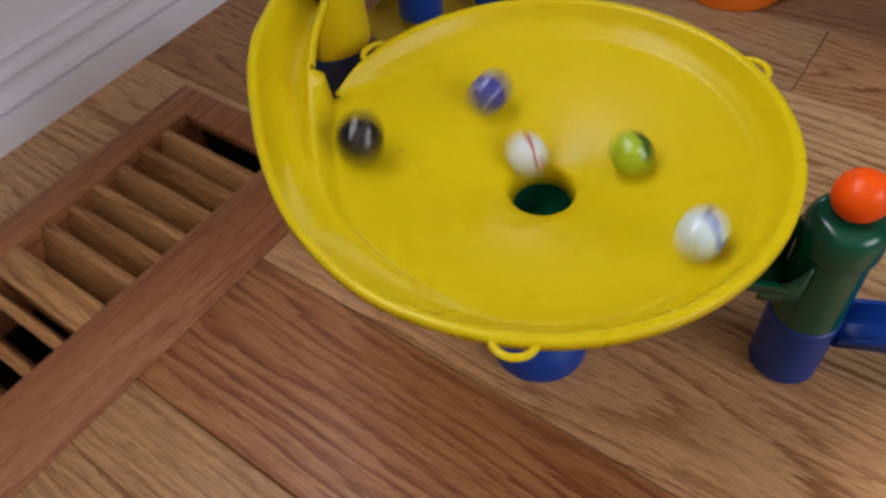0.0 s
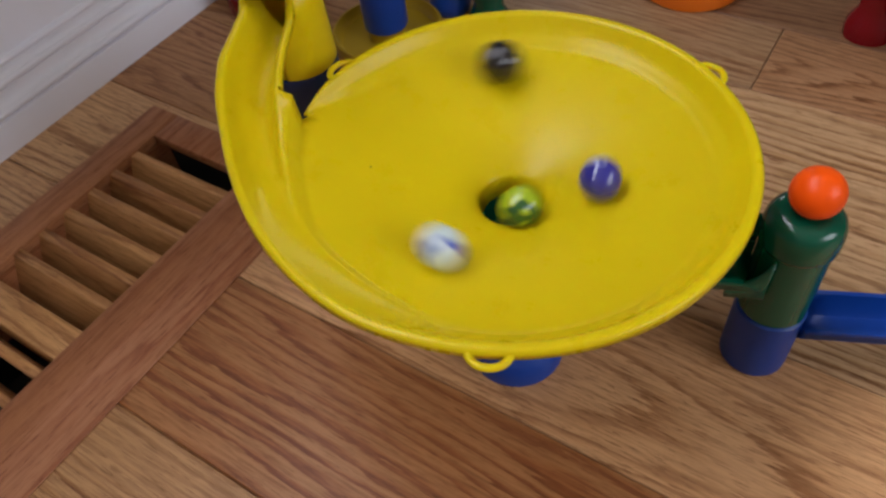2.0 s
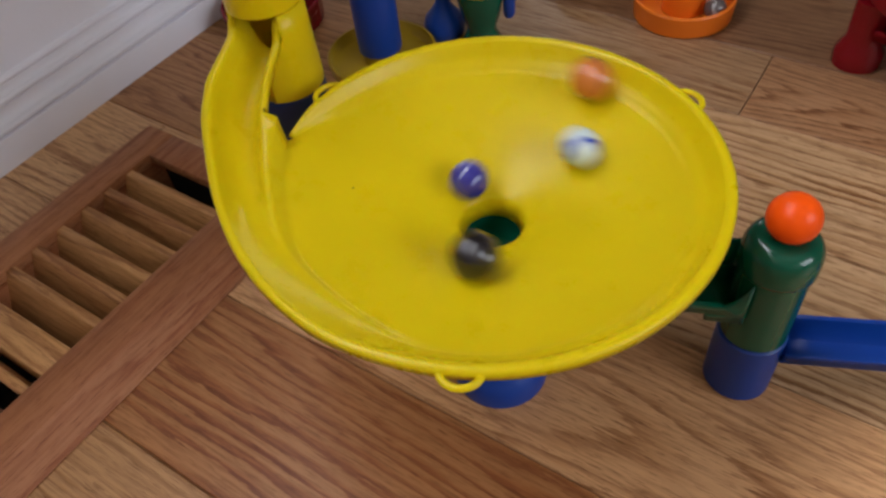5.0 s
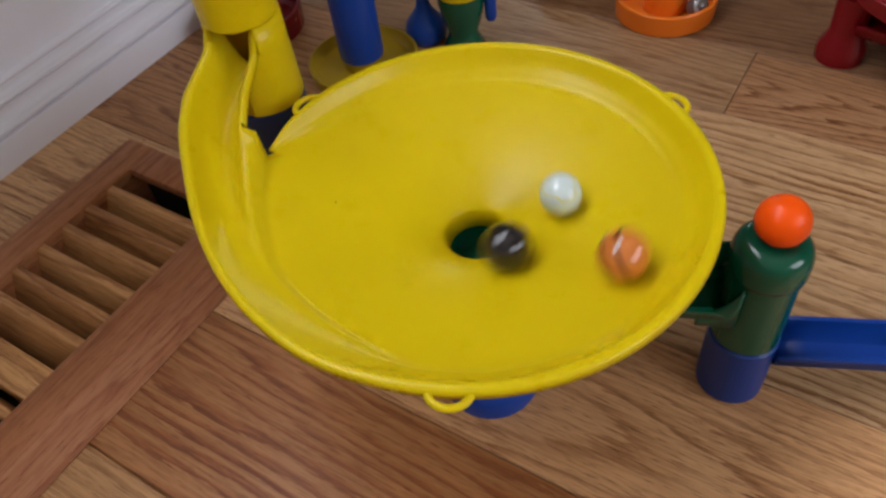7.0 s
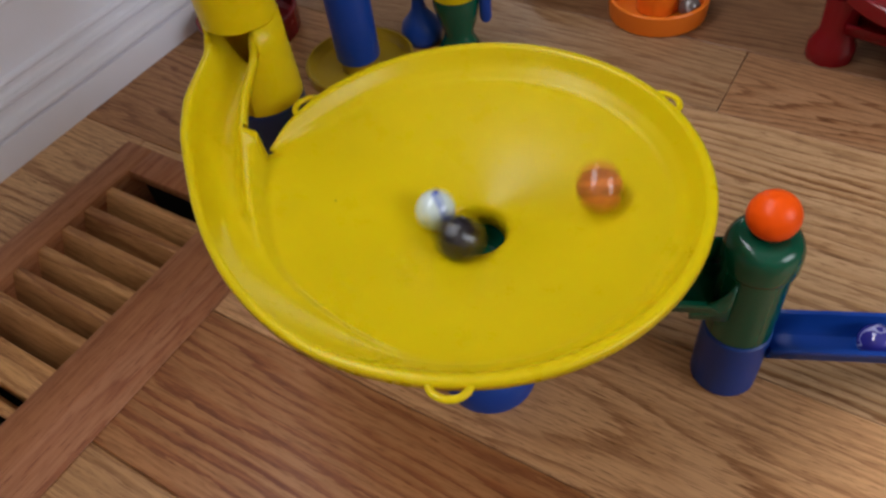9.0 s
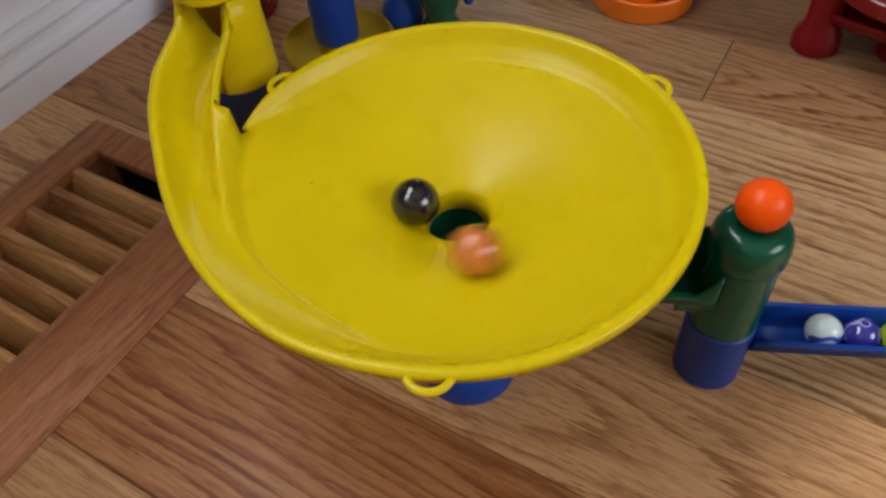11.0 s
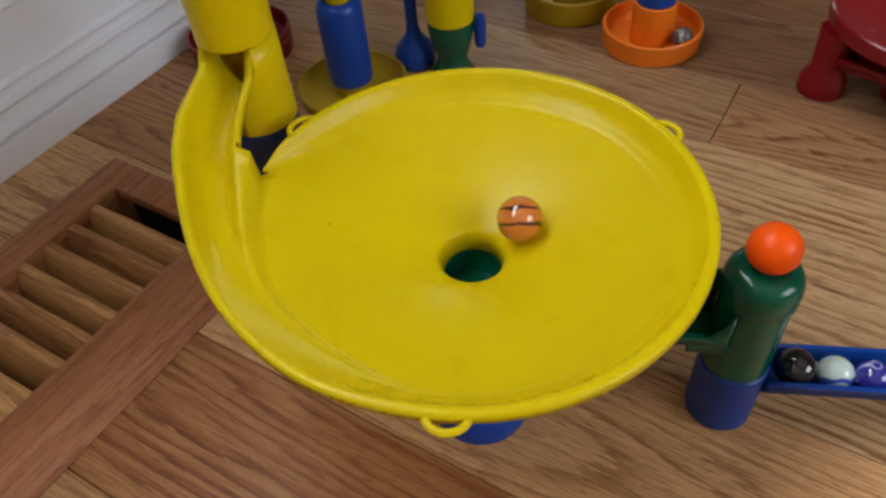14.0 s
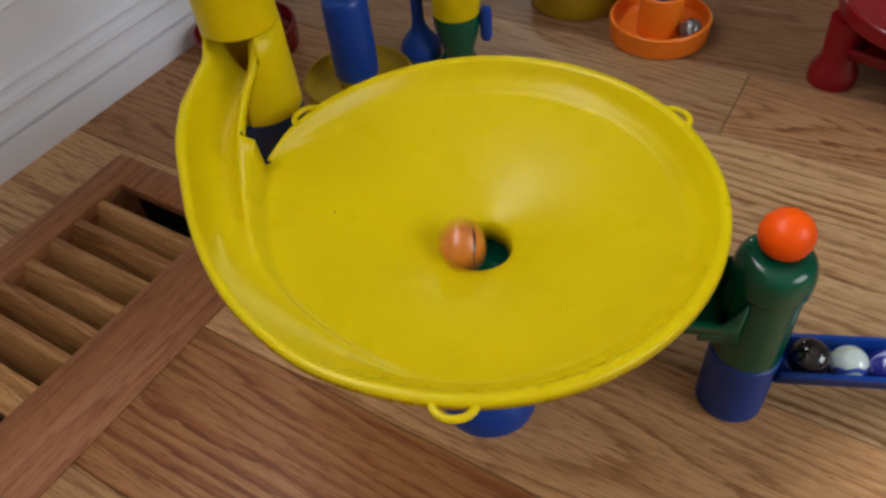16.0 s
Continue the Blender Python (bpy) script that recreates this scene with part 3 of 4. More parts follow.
def build_right_tower():
    t = thing("exit_tower", "green and blue plastic tower with a side spout", "marble run tower", (*TOWER, 0))
    part("lower_tube", tube(0.0147, 0.0, 0.0385, flare=0.0), BLUE_DIM, t, "blue tube")
    part("upper_tube", tube(0.0140, 0.0385, 0.0835), GREEN, t)
    cap = [(0.0141, 0.0805), (0.0149, 0.0812), (0.0152, 0.0825), (0.0152, 0.0885), (0.0149, 0.0912), (0.0140, 0.0940), (0.0124, 0.0961), (0.0100, 0.0973), (0.0075, 0.0976), (0.0062, 0.0970), (0.0, 0.0968)]
    part("cap", lathe(cap, 56), GREEN, t)
    d = Vector((-TOWER[0], -TOWER[1], 0)).normalized()
    a, b = Vector((0, 0, 0.0570)) + d * 0.0115, Vector((-TOWER[0], -TOWER[1], 0.0690)) - d * 0.012
    part("spout", trough(a, b, 0.0105, 0.0092), GREEN, t, thick=0.0016)
    s = Vector((-d.y, d.x, 0))
    for side in (-1, 1):
        bm = bmesh.new()
        rows = []
        reach = 0.026 if side > 0 else 0.060
        for w in [k / 12 for k in range(13)]:
            far = mix(0.0105, reach, w)
            p = d * far + s * (side * mix(0.0118, 0.0112, w))
            base = 0.0575 + (far - 0.0115) * 0.12
            top_ = 0.0665 + (0.0145 * (1 - w) ** 2.6 if side > 0 else 0.0155 * (1 - w ** 3))
            rows.append([p + Vector((0, 0, base)), p + Vector((0, 0, (base + top_) / 2)), p + Vector((0, 0, top_))])
        grid(bm, rows, False)
        part("cheek", bm, GREEN, t, thick=0.0016)
    ball = lathe([(0.0099 * math.sin(math.pi * k / 24), 0.0099 - 0.0099 * math.cos(math.pi * k / 24)) for k in range(25)], 48)
    tagged(part("orange_ball", ball, BALL, at=(*TOWER, 0.0969)), "glossy orange plastic ball on top of the green tower", "ball")
    ch = thing("blue_channel", "blue plastic channel holding marbles in a row", "marble channel")
    e = Vector((math.cos(radians(24.5)), math.sin(radians(24.5)), 0))
    p0 = Vector((*TOWER, 0.0220)) + e * 0.0130
    p1 = Vector((*TOWER, 0.0175)) + e * 0.24
    part("trough", trough(p0, p1, 0.0096, 0.0118), BLUE, ch, thick=0.0014)
    bm = lathe([(0.0, 0.0), (0.012, 0.0), (0.012, 0.017), (0.0, 0.017)], 32, (p1.x - 0.01, p1.y - 0.004))
    part("foot", bm, BLUE, ch)
    # the column under the bowl
    col = thing("centre_column", "blue and green plastic column under the funnel", "marble run tower")
    part("foot", lathe([(0.0, 0.0), (0.0218, 0.0), (0.0225, 0.0008), (0.0225, 0.010), (0.0200, 0.0150), (0.0160, 0.0185), (0.0152, 0.021)], 56), BLUE, col)
    part("column_tube", tube(0.0152, 0.021, 0.070), BLUE, col)
    part("cup", lathe([(0.0, 0.0850), (0.0098, 0.0856), (0.0116, 0.0880), (0.0121, 0.0910), (0.0124, 0.0966), (0.0128, 0.0974), (0.0158, 0.0974), (0.0162, 0.0966), (0.0160, 0.075), (0.0150, 0.070), (0.0, 0.070)], 48), GREEN, col)


def dish(name, label, at, r, h, m, floor=0.004, core=0.0, core_h=0.0):
    ob = thing(name, label, "marble run base", (*at, 0))
    w = 0.0022
    part("dish", lathe([(0.0, 0.0), (r - 0.004, 0.0), (r - 0.001, 0.001), (r, h - 0.001), (r - 0.0008, h), (r - w, h), (r - w - 0.001, floor + 0.003), (r - w - 0.004, floor), (core or 0.0, floor)], 64), m, ob)
    if core:
        part("socket", tube(core, floor, core_h), m, ob)
    return ob


def build_back():
    # the feed tower beside the bowl
    stack("feed_tower", "tower of blue and red plastic tubes under the chute", (-0.116, 0.019),
          [("lower_tube", RED, 0.0155, 0.0, 0.088, 0.0), ("upper_tube", BLUE_SHADED, 0.0164, 0.088, 0.1212, 0.0004)])
    top = stack("yellow_collar", "yellow plastic tube stacked on the chute", (-0.116, 0.019), [("tube", YELLOW, 0.0156, 0.1605, 0.235, 0.0008)], category="marble run tube")
    # red base by the wall
    dish("red_dish", "round red plastic dish on the floor by the wall", (-0.316, 0.191), 0.0395, 0.020, RED, 0.004, 0.015, 0.03)
    # blue tube in an amber dish
    base = dish("amber_dish", "see-through yellow plastic dish with a blue tube", (-0.205, 0.184), 0.0395, 0.010, YELLOW_CLEAR, 0.003, 0.0135, 0.014)
    part("tube", lathe([(0.0150, 0.012), (0.0155, 0.013), (0.0155, 0.066), (0.0148, 0.070), (0.0125, 0.0725), (0.0098, 0.073), (0.0098, 0.012)], 48), BLUE, base, "blue tube")
    part("cup", lathe([(0.008, 0.072), (0.0085, 0.074), (0.0145, 0.086), (0.0152, 0.103), (0.0135, 0.103), (0.0125, 0.088), (0.007, 0.074)], 48), YELLOW, base, "yellow cup")
    ramp_ = thing("yellow_ramp", "yellow plastic ramp between two towers", "marble ramp")
    part("trough", trough((-0.110, 0.034, 0.176), (-0.197, 0.170, 0.104), 0.0055, 0.004), YELLOW, ramp_, thick=0.0014)
    # blue bottle-shaped foot with a thin pole
    bot = thing("blue_post", "blue plastic post with a round flared foot", "marble run post", (-0.183, 0.234, 0))
    part("foot", lathe([(0.0, 0.0), (0.0125, 0.0), (0.0150, 0.003), (0.0152, 0.009), (0.0135, 0.015), (0.009, 0.0205), (0.0055, 0.026), (0.0045, 0.032)], 40), BLUE, bot)
    part("pole", lathe([(0.0045, 0.032), (0.0042, 0.12), (0.0, 0.12)], 24), BLUE, bot)
    # green cup under a yellow tube
    stack_ = thing("yellow_column", "yellow plastic column standing in a green cup", "marble run tower", (-0.149, 0.232, 0))
    part("cup", lathe([(0.0, 0.0), (0.0150, 0.0), (0.0152, 0.004), (0.011, 0.0125), (0.0103, 0.017), (0.0135, 0.026), (0.0163, 0.040), (0.0163, 0.046), (0.0, 0.046)], 48), GREEN, stack_, "green cup")
    part("tube", tube(0.0165, 0.046, 0.130), YELLOW, stack_)
    part("peg", lathe([(0.0, 0.0255), (0.0030, 0.026), (0.0042, 0.029), (0.0042, 0.046), (0.0036, 0.050), (0.0, 0.051)], 24, (0.0195, 0.006)), BLUE, stack_, "blue peg")
    # yellow and orange dishes
    dish("yellow_dish", "round yellow plastic catch dish on the floor", (-0.113, 0.357), 0.0372, 0.020, YELLOW_CLEAR, 0.004, 0.0145, 0.03)
    od = dish("orange_dish", "round orange plastic catch dish with a marble", (-0.037, 0.331), 0.0362, 0.0165, ORANGE, 0.004, 0.0155, 0.034)
    part("tube", tube(0.0140, 0.034, 0.11), BLUE, od, "blue tube")
    gm = lathe([(0.008 * math.sin(math.pi * k / 16), 0.008 - 0.008 * math.cos(math.pi * k / 16)) for k in range(17)], 32)
    tagged(part("marble", gm, M_GREY, at=(-0.0125, 0.3255, 0.0042)), "dark grey glass marble lying in the orange dish", "marble")
    # red stand with a sloping red ramp
    rs = thing("red_stand", "see-through red plastic stand with a low ramp", "marble run stand", (0.085, 0.322, 0))
    part("leg", lathe([(0.0, 0.0), (0.0150, 0.0), (0.0154, 0.004), (0.0150, 0.010), (0.0118, 0.0165), (0.0108, 0.020), (0.0118, 0.046), (0.0, 0.046)], 44), RED, rs)
    part("ramp", trough((0.008, -0.003, 0.022), (0.17, -0.040, 0.026), 0.010, 0.010), RED, rs, thick=0.0016)
    rb = thing("red_bowl", "large dark red plastic bowl on its stand", "marble run bowl", (0.137, 0.337, 0))
    part("bowl", lathe([(0.0, 0.0445), (0.02, 0.046), (0.050, 0.050), (0.0590, 0.054), (0.0605, 0.062), (0.0628, 0.063), (0.0640, 0.062), (0.0636, 0.053), (0.0540, 0.047), (0.0150, 0.0425), (0.0, 0.0425)], 72), RED, rb)
    part("post", lathe([(0.0, 0.0), (0.017, 0.0), (0.017, 0.004), (0.0125, 0.010), (0.0125, 0.0425), (0.0, 0.0425)], 40), RED, rb)


# ---- marbles ----
# the marbles' radii: the black and the amber one are larger than the rest
SMALL, LARGE, MIDDLE = 0.0078, 0.0089, 0.0086


def build_marble(label, m, radius=SMALL):
    bm = bmesh.new()
    bmesh.ops.create_uvsphere(bm, u_segments=40, v_segments=20, radius=radius)
    return tagged(part("marble", bm, m), label, "marble", "rolling marbles")


# ---- oak planks, one by one ----
def plank_wood(a, b, y0, y1):
    """Which cut of oak a plank is, by its row and place; far rows darkened for dimmer light."""
    if b <= RX0 + 0.01:
        return OAK_PALE
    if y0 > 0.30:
        return OAK_DIMMED
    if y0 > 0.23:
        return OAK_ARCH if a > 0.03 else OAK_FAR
    if y0 > 0.05:
        return OAK_BAND if a > -0.1 else OAK
    if y0 > -0.04:
        return OAK_PALE
    return OAK_RED if y0 > -0.13 else OAK


def build_floor():
    fl = tagged(thing("floor", "oak strip floor with visible grain and joints", "floor"), kind="structure")
    edges = [0.2355, 0.3063]
    while edges[-1] < YN:
        edges.append(edges[-1] + 0.0885)
    low = [0.1457, 0.0560, -0.0338, -0.1221]
    while low[-1] > YS:
        low.append(low[-1] - 0.0885)
    edges = low[::-1] + edges
    rng = random.Random(11)
    g = 0.00025
    for y0, y1 in zip(edges, edges[1:]):
        if abs(y0 - 0.2355) < 1e-6:
            cuts = [XW - 0.01, 0.0369, 0.95, XE]
        elif 0.05 < y0 < 0.2:
            cuts = [XW - 0.01, -0.03 if y0 < 0.1 else -0.02, 0.98, XE]
        elif y1 < -0.03 and y0 > -0.13:
            cuts = [XW - 0.01, 0.92, XE]
        else:
            cuts = [XW - 0.01]
            while cuts[-1] < XE:
                cuts.append(cuts[-1] + rng.uniform(0.75, 1.3))
            cuts[-1] = XE
        for x0, x1 in zip(cuts, cuts[1:]):
            spans = [(x0, x1)]
            if y1 > RY0 + 0.01 and y0 < RY1 - 0.005 and x0 < RX0:
                spans = [(x0, RX0 + 0.006), (RX1 - 0.006, x1)]
            for a, b in spans:
                ya, yb = y0 + g, y1 - g
                if b <= RX0 + 0.01 or a >= RX1 - 0.01 or spans == [(x0, x1)]:
                    cx, cy = (a + b) / 2, (ya + yb) / 2
                    bm = box((a + g - cx, ya - cy, -0.018), (b - g - cx, yb - cy, 0.0), 0.0006, 1)
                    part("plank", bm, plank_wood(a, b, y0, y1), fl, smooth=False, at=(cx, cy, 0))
    # the strip that fills in north of the register
    y0, y1 = RY1 - 0.001, 0.0560 - g
    part("plank", box((RX0 + 0.0065, y0, -0.018), (RX1 - 0.0065, y1, -0.0002), 0.0004, 1), OAK_PALE, fl, smooth=False)


build_setting()
build_register()
build_bowl()
build_right_tower()
build_back()
WHITE = build_marble("milky white glass marble with blue swirls", M_WHITE)
WHITE_RED = build_marble("milky white glass marble with a red swirl", M_RED)
LIME = build_marble("lime green glass marble with dark swirls", M_GREEN)
PURPLE = build_marble("deep purple glass marble with white streaks", M_PURPLE)
JET = build_marble("shiny black glass marble", M_BLACK, LARGE)
AMBER = build_marble("orange-brown glass marble with dark stripes", M_AMBER, MIDDLE)
build_floor()


# ---- what moves: the marbles, circling down the funnel and along the channel ----
def roll(before, orbit, after, radius=SMALL):
    """Rows for a marble: places, then (seconds, millimetres from the hole's axis, degrees round it), then places."""
    rows = [(t, x, y, z) for t, x, y, z in before]
    for t, mm, deg in orbit:
        r = mm / 1000
        rows.append((t, r * math.cos(radians(deg)), r * math.sin(radians(deg)), cone_z(max(r, 0.0105)) + radius + 0.0004 * (r > 0.0118) - max(0.0, 0.0090 - r) * 1.4 + max(0.0, r - 0.069) * 0.6))
    rows += [(t, x, y, z) for t, x, y, z in after]
    out, spin, last = [], 0.0, rows[0]
    for row in rows:
        step = (Vector(row[1:]) - Vector(last[1:])).length
        spin += min(60.0, math.degrees(step / radius))
        out.append((row[0], pose(*row[1:], spin, 25, 10)))
        last = row
    return out


def motions():
    walk(WHITE, roll([], [
        (0.0, 63.1, -10), (0.1, 64.2, 17), (0.2, 67.2, 44), (0.3, 67.2, 70), (0.4, 66.4, 98), (0.5, 63.7, 121), (0.6, 60.6, 151), (0.7, 53.9, 186),
        (0.8, 50.2, 227), (0.9, 51.0, 268), (1.0, 55.6, 302), (1.1, 59.3, 332), (1.2, 61.7, 361), (1.3, 59.6, 387), (1.4, 56.5, 417), (1.5, 54.8, 452),
        (1.6, 54.2, 487), (1.7, 54.8, 520), (1.8, 54.8, 555), (1.9, 51.1, 587), (2.0, 44.9, 628), (2.1, 45.4, 673), (2.2, 49.5, 710), (2.3, 51.5, 745),
        (2.4, 54.6, 777), (2.5, 55.8, 806), (2.6, 51.6, 838), (2.7, 46.1, 877), (2.8, 39.0, 922), (2.9, 39.6, 974), (3.0, 44.8, 1016), (3.1, 47.6, 1051),
        (3.2, 49.0, 1087), (3.3, 46.7, 1122), (3.4, 44.3, 1163), (3.5, 48.2, 1203), (3.6, 51.1, 1236), (3.7, 49.0, 1267), (3.8, 38.0, 1303), (3.9, 29.6, 1363),
        (4.0, 37.1, 1427), (4.1, 47.0, 1465), (4.2, 49.0, 1492), (4.3, 47.9, 1537), (4.4, 46.8, 1582), (4.5, 45.8, 1628), (4.6, 44.7, 1674), (4.7, 43.6, 1720),
        (4.8, 42.5, 1767), (4.9, 41.5, 1814), (5.0, 40.4, 1862), (5.1, 39.3, 1910), (5.2, 38.2, 1959), (5.3, 37.1, 2007), (5.4, 36.1, 2057), (5.5, 35.0, 2106),
        (5.6, 33.9, 2157), (5.7, 32.8, 2207), (5.8, 31.7, 2258), (5.9, 30.7, 2310), (6.0, 29.6, 2361), (6.1, 28.5, 2414), (6.2, 27.4, 2466), (6.3, 26.4, 2519),
        (6.4, 28.4, 2582), (6.5, 33.2, 2630), (6.6, 30.4, 2675), (6.7, 26.0, 2730), (6.8, 19.9, 2812), (6.9, 27.7, 2877), (7.0, 31.3, 2916), (7.1, 26.5, 2967),
        (7.2, 24.2, 3033), (7.3, 25.4, 3097), (7.4, 22.7, 3152), (7.5, 19.7, 3232), (7.6, 27.5, 3297), (7.7, 30.0, 3342), (7.8, 25.3, 3396), (7.9, 18.0, 3469),
        (8.0, 18.5, 3557), (8.1, 23.5, 3612), (8.2, 26.8, 3673), (8.3, 28.5, 3732), (8.4, 31.9, 3775), (8.5, 25.1, 3823), (8.6, 14.7, 3895), (8.7, 18.3, 3974),
        (8.8, 22.1, 4033), (8.9, 20.0, 4095), (9.0, 15.2, 4158), (9.1, 8.6, 4212), (9.2, 6.5, 4241)],
        [(9.3, 0.0000, 0.0000, 0.0985), (9.4, 0.0040, 0.0020, 0.0900), (9.55, 0.0450, 0.0240, 0.0730), (9.7, 0.0780, 0.0417, 0.0680), (9.8, 0.0973, 0.0520, 0.0450), (9.9, 0.1300, 0.0675, 0.0295), (10, 0.1372, 0.0707, 0.0287), (16, 0.1372, 0.0707, 0.0287)]))
    walk(WHITE_RED, roll([], [
        (0.0, 12.9, 148), (0.1, 6.6, 360), (0.2, 16.2, 405), (0.3, 6.0, 496), (0.4, 6.0, 684), (0.5, 7.5, 1013)],
        [(0.6, 0.0000, 0.0000, 0.1005), (0.7, 0.0040, 0.0020, 0.0900), (0.85, 0.0450, 0.0240, 0.0730), (1, 0.0780, 0.0417, 0.0680), (1.1, 0.0973, 0.0520, 0.0450), (1.2, 0.1228, 0.0642, 0.0302), (1.3, 0.1900, 0.0950, 0.0240), (1.9, 0.1803, 0.0903, 0.0244), (16, 0.1803, 0.0903, 0.0244)]))
    walk(LIME, roll([], [
        (0.0, 31.3, 37), (0.1, 29.9, 82), (0.2, 26.4, 135), (0.3, 22.9, 214), (0.4, 30.4, 270), (0.5, 25.3, 332), (0.6, 24.1, 395), (0.7, 24.6, 456),
        (0.8, 20.5, 512), (0.9, 16.8, 594), (1.0, 17.4, 670), (1.1, 19.3, 739), (1.2, 21.5, 811), (1.3, 22.2, 875), (1.4, 17.3, 934), (1.5, 12.0, 1044),
        (1.6, 20.9, 1105), (1.7, 19.2, 1162), (1.8, 15.3, 1244), (1.9, 17.4, 1316), (2.0, 10.6, 1398), (2.1, 15.1, 1484), (2.2, 12.0, 1575), (2.3, 13.0, 1676),
        (2.4, 8.5, 1763), (2.5, 12.4, 1879), (2.6, 14.2, 1947), (2.7, 8.0, 2061), (2.8, 13.0, 2180), (2.9, 12.7, 2245), (3.0, 8.3, 2407), (3.1, 6.0, 2556),
        (3.2, 6.5, 2852)],
        [(3.3, 0.0010, 0.0000, 0.0985), (3.4, 0.0040, 0.0020, 0.0900), (3.55, 0.0450, 0.0240, 0.0730), (3.66, 0.0780, 0.0417, 0.0680), (3.72, 0.0973, 0.0520, 0.0450), (3.8, 0.1360, 0.0702, 0.0288), (3.9, 0.1659, 0.0837, 0.0256), (16, 0.1659, 0.0837, 0.0256)]))
    walk(PURPLE, roll([], [
        (0.0, 40.6, 151), (0.1, 37.9, 201), (0.2, 32.3, 252), (0.3, 36.3, 309), (0.4, 37.8, 348), (0.5, 39.8, 388), (0.6, 37.9, 431), (0.7, 38.5, 480),
        (0.8, 42.7, 521), (0.9, 43.2, 556), (1.0, 35.9, 592), (1.1, 25.8, 656), (1.2, 32.2, 728), (1.3, 41.0, 766), (1.4, 44.6, 797), (1.5, 40.7, 830),
        (1.6, 30.3, 879), (1.7, 23.5, 950), (1.8, 29.2, 1018), (1.9, 34.6, 1060), (2.0, 32.3, 1100), (2.1, 29.3, 1153), (2.2, 34.9, 1209), (2.3, 38.9, 1247),
        (2.4, 32.6, 1286), (2.5, 21.8, 1353), (2.6, 27.7, 1437), (2.7, 36.3, 1477), (2.8, 36.8, 1513), (2.9, 28.4, 1560), (3.0, 25.7, 1638), (3.1, 29.9, 1696),
        (3.2, 27.3, 1748), (3.3, 25.0, 1807), (3.4, 27.9, 1875), (3.5, 25.3, 1932), (3.6, 24.1, 2000), (3.7, 21.0, 2064), (3.8, 21.8, 2142), (3.9, 23.7, 2202),
        (4.0, 24.3, 2262), (4.1, 23.0, 2322), (4.2, 19.2, 2389), (4.3, 18.8, 2459), (4.4, 18.5, 2532), (4.5, 18.1, 2608), (4.6, 17.7, 2687), (4.7, 17.4, 2769),
        (4.8, 17.0, 2853), (4.9, 16.6, 2941), (5.0, 16.3, 3032), (5.1, 15.9, 3125), (5.2, 15.5, 3221), (5.3, 15.2, 3321), (5.4, 14.8, 3423), (5.5, 14.5, 3528),
        (5.6, 14.1, 3636), (5.7, 13.7, 3747), (5.8, 13.4, 3861), (5.9, 13.0, 3978), (6.0, 12.6, 4098), (6.1, 12.3, 4221), (6.2, 11.9, 4346), (6.3, 11.5, 4475),
        (6.4, 10.0, 4558), (6.5, 7.2, 4683), (6.6, 6.4, 4846), (6.7, 6.6, 5015)],
        [(6.8, 0.0000, 0.0000, 0.1005), (6.9, 0.0040, 0.0020, 0.0900), (7.05, 0.0450, 0.0240, 0.0730), (7.2, 0.0780, 0.0417, 0.0680), (7.3, 0.0973, 0.0520, 0.0450), (7.4, 0.1380, 0.0712, 0.0287), (7.5, 0.1515, 0.0772, 0.0271), (16, 0.1515, 0.0772, 0.0271)]))
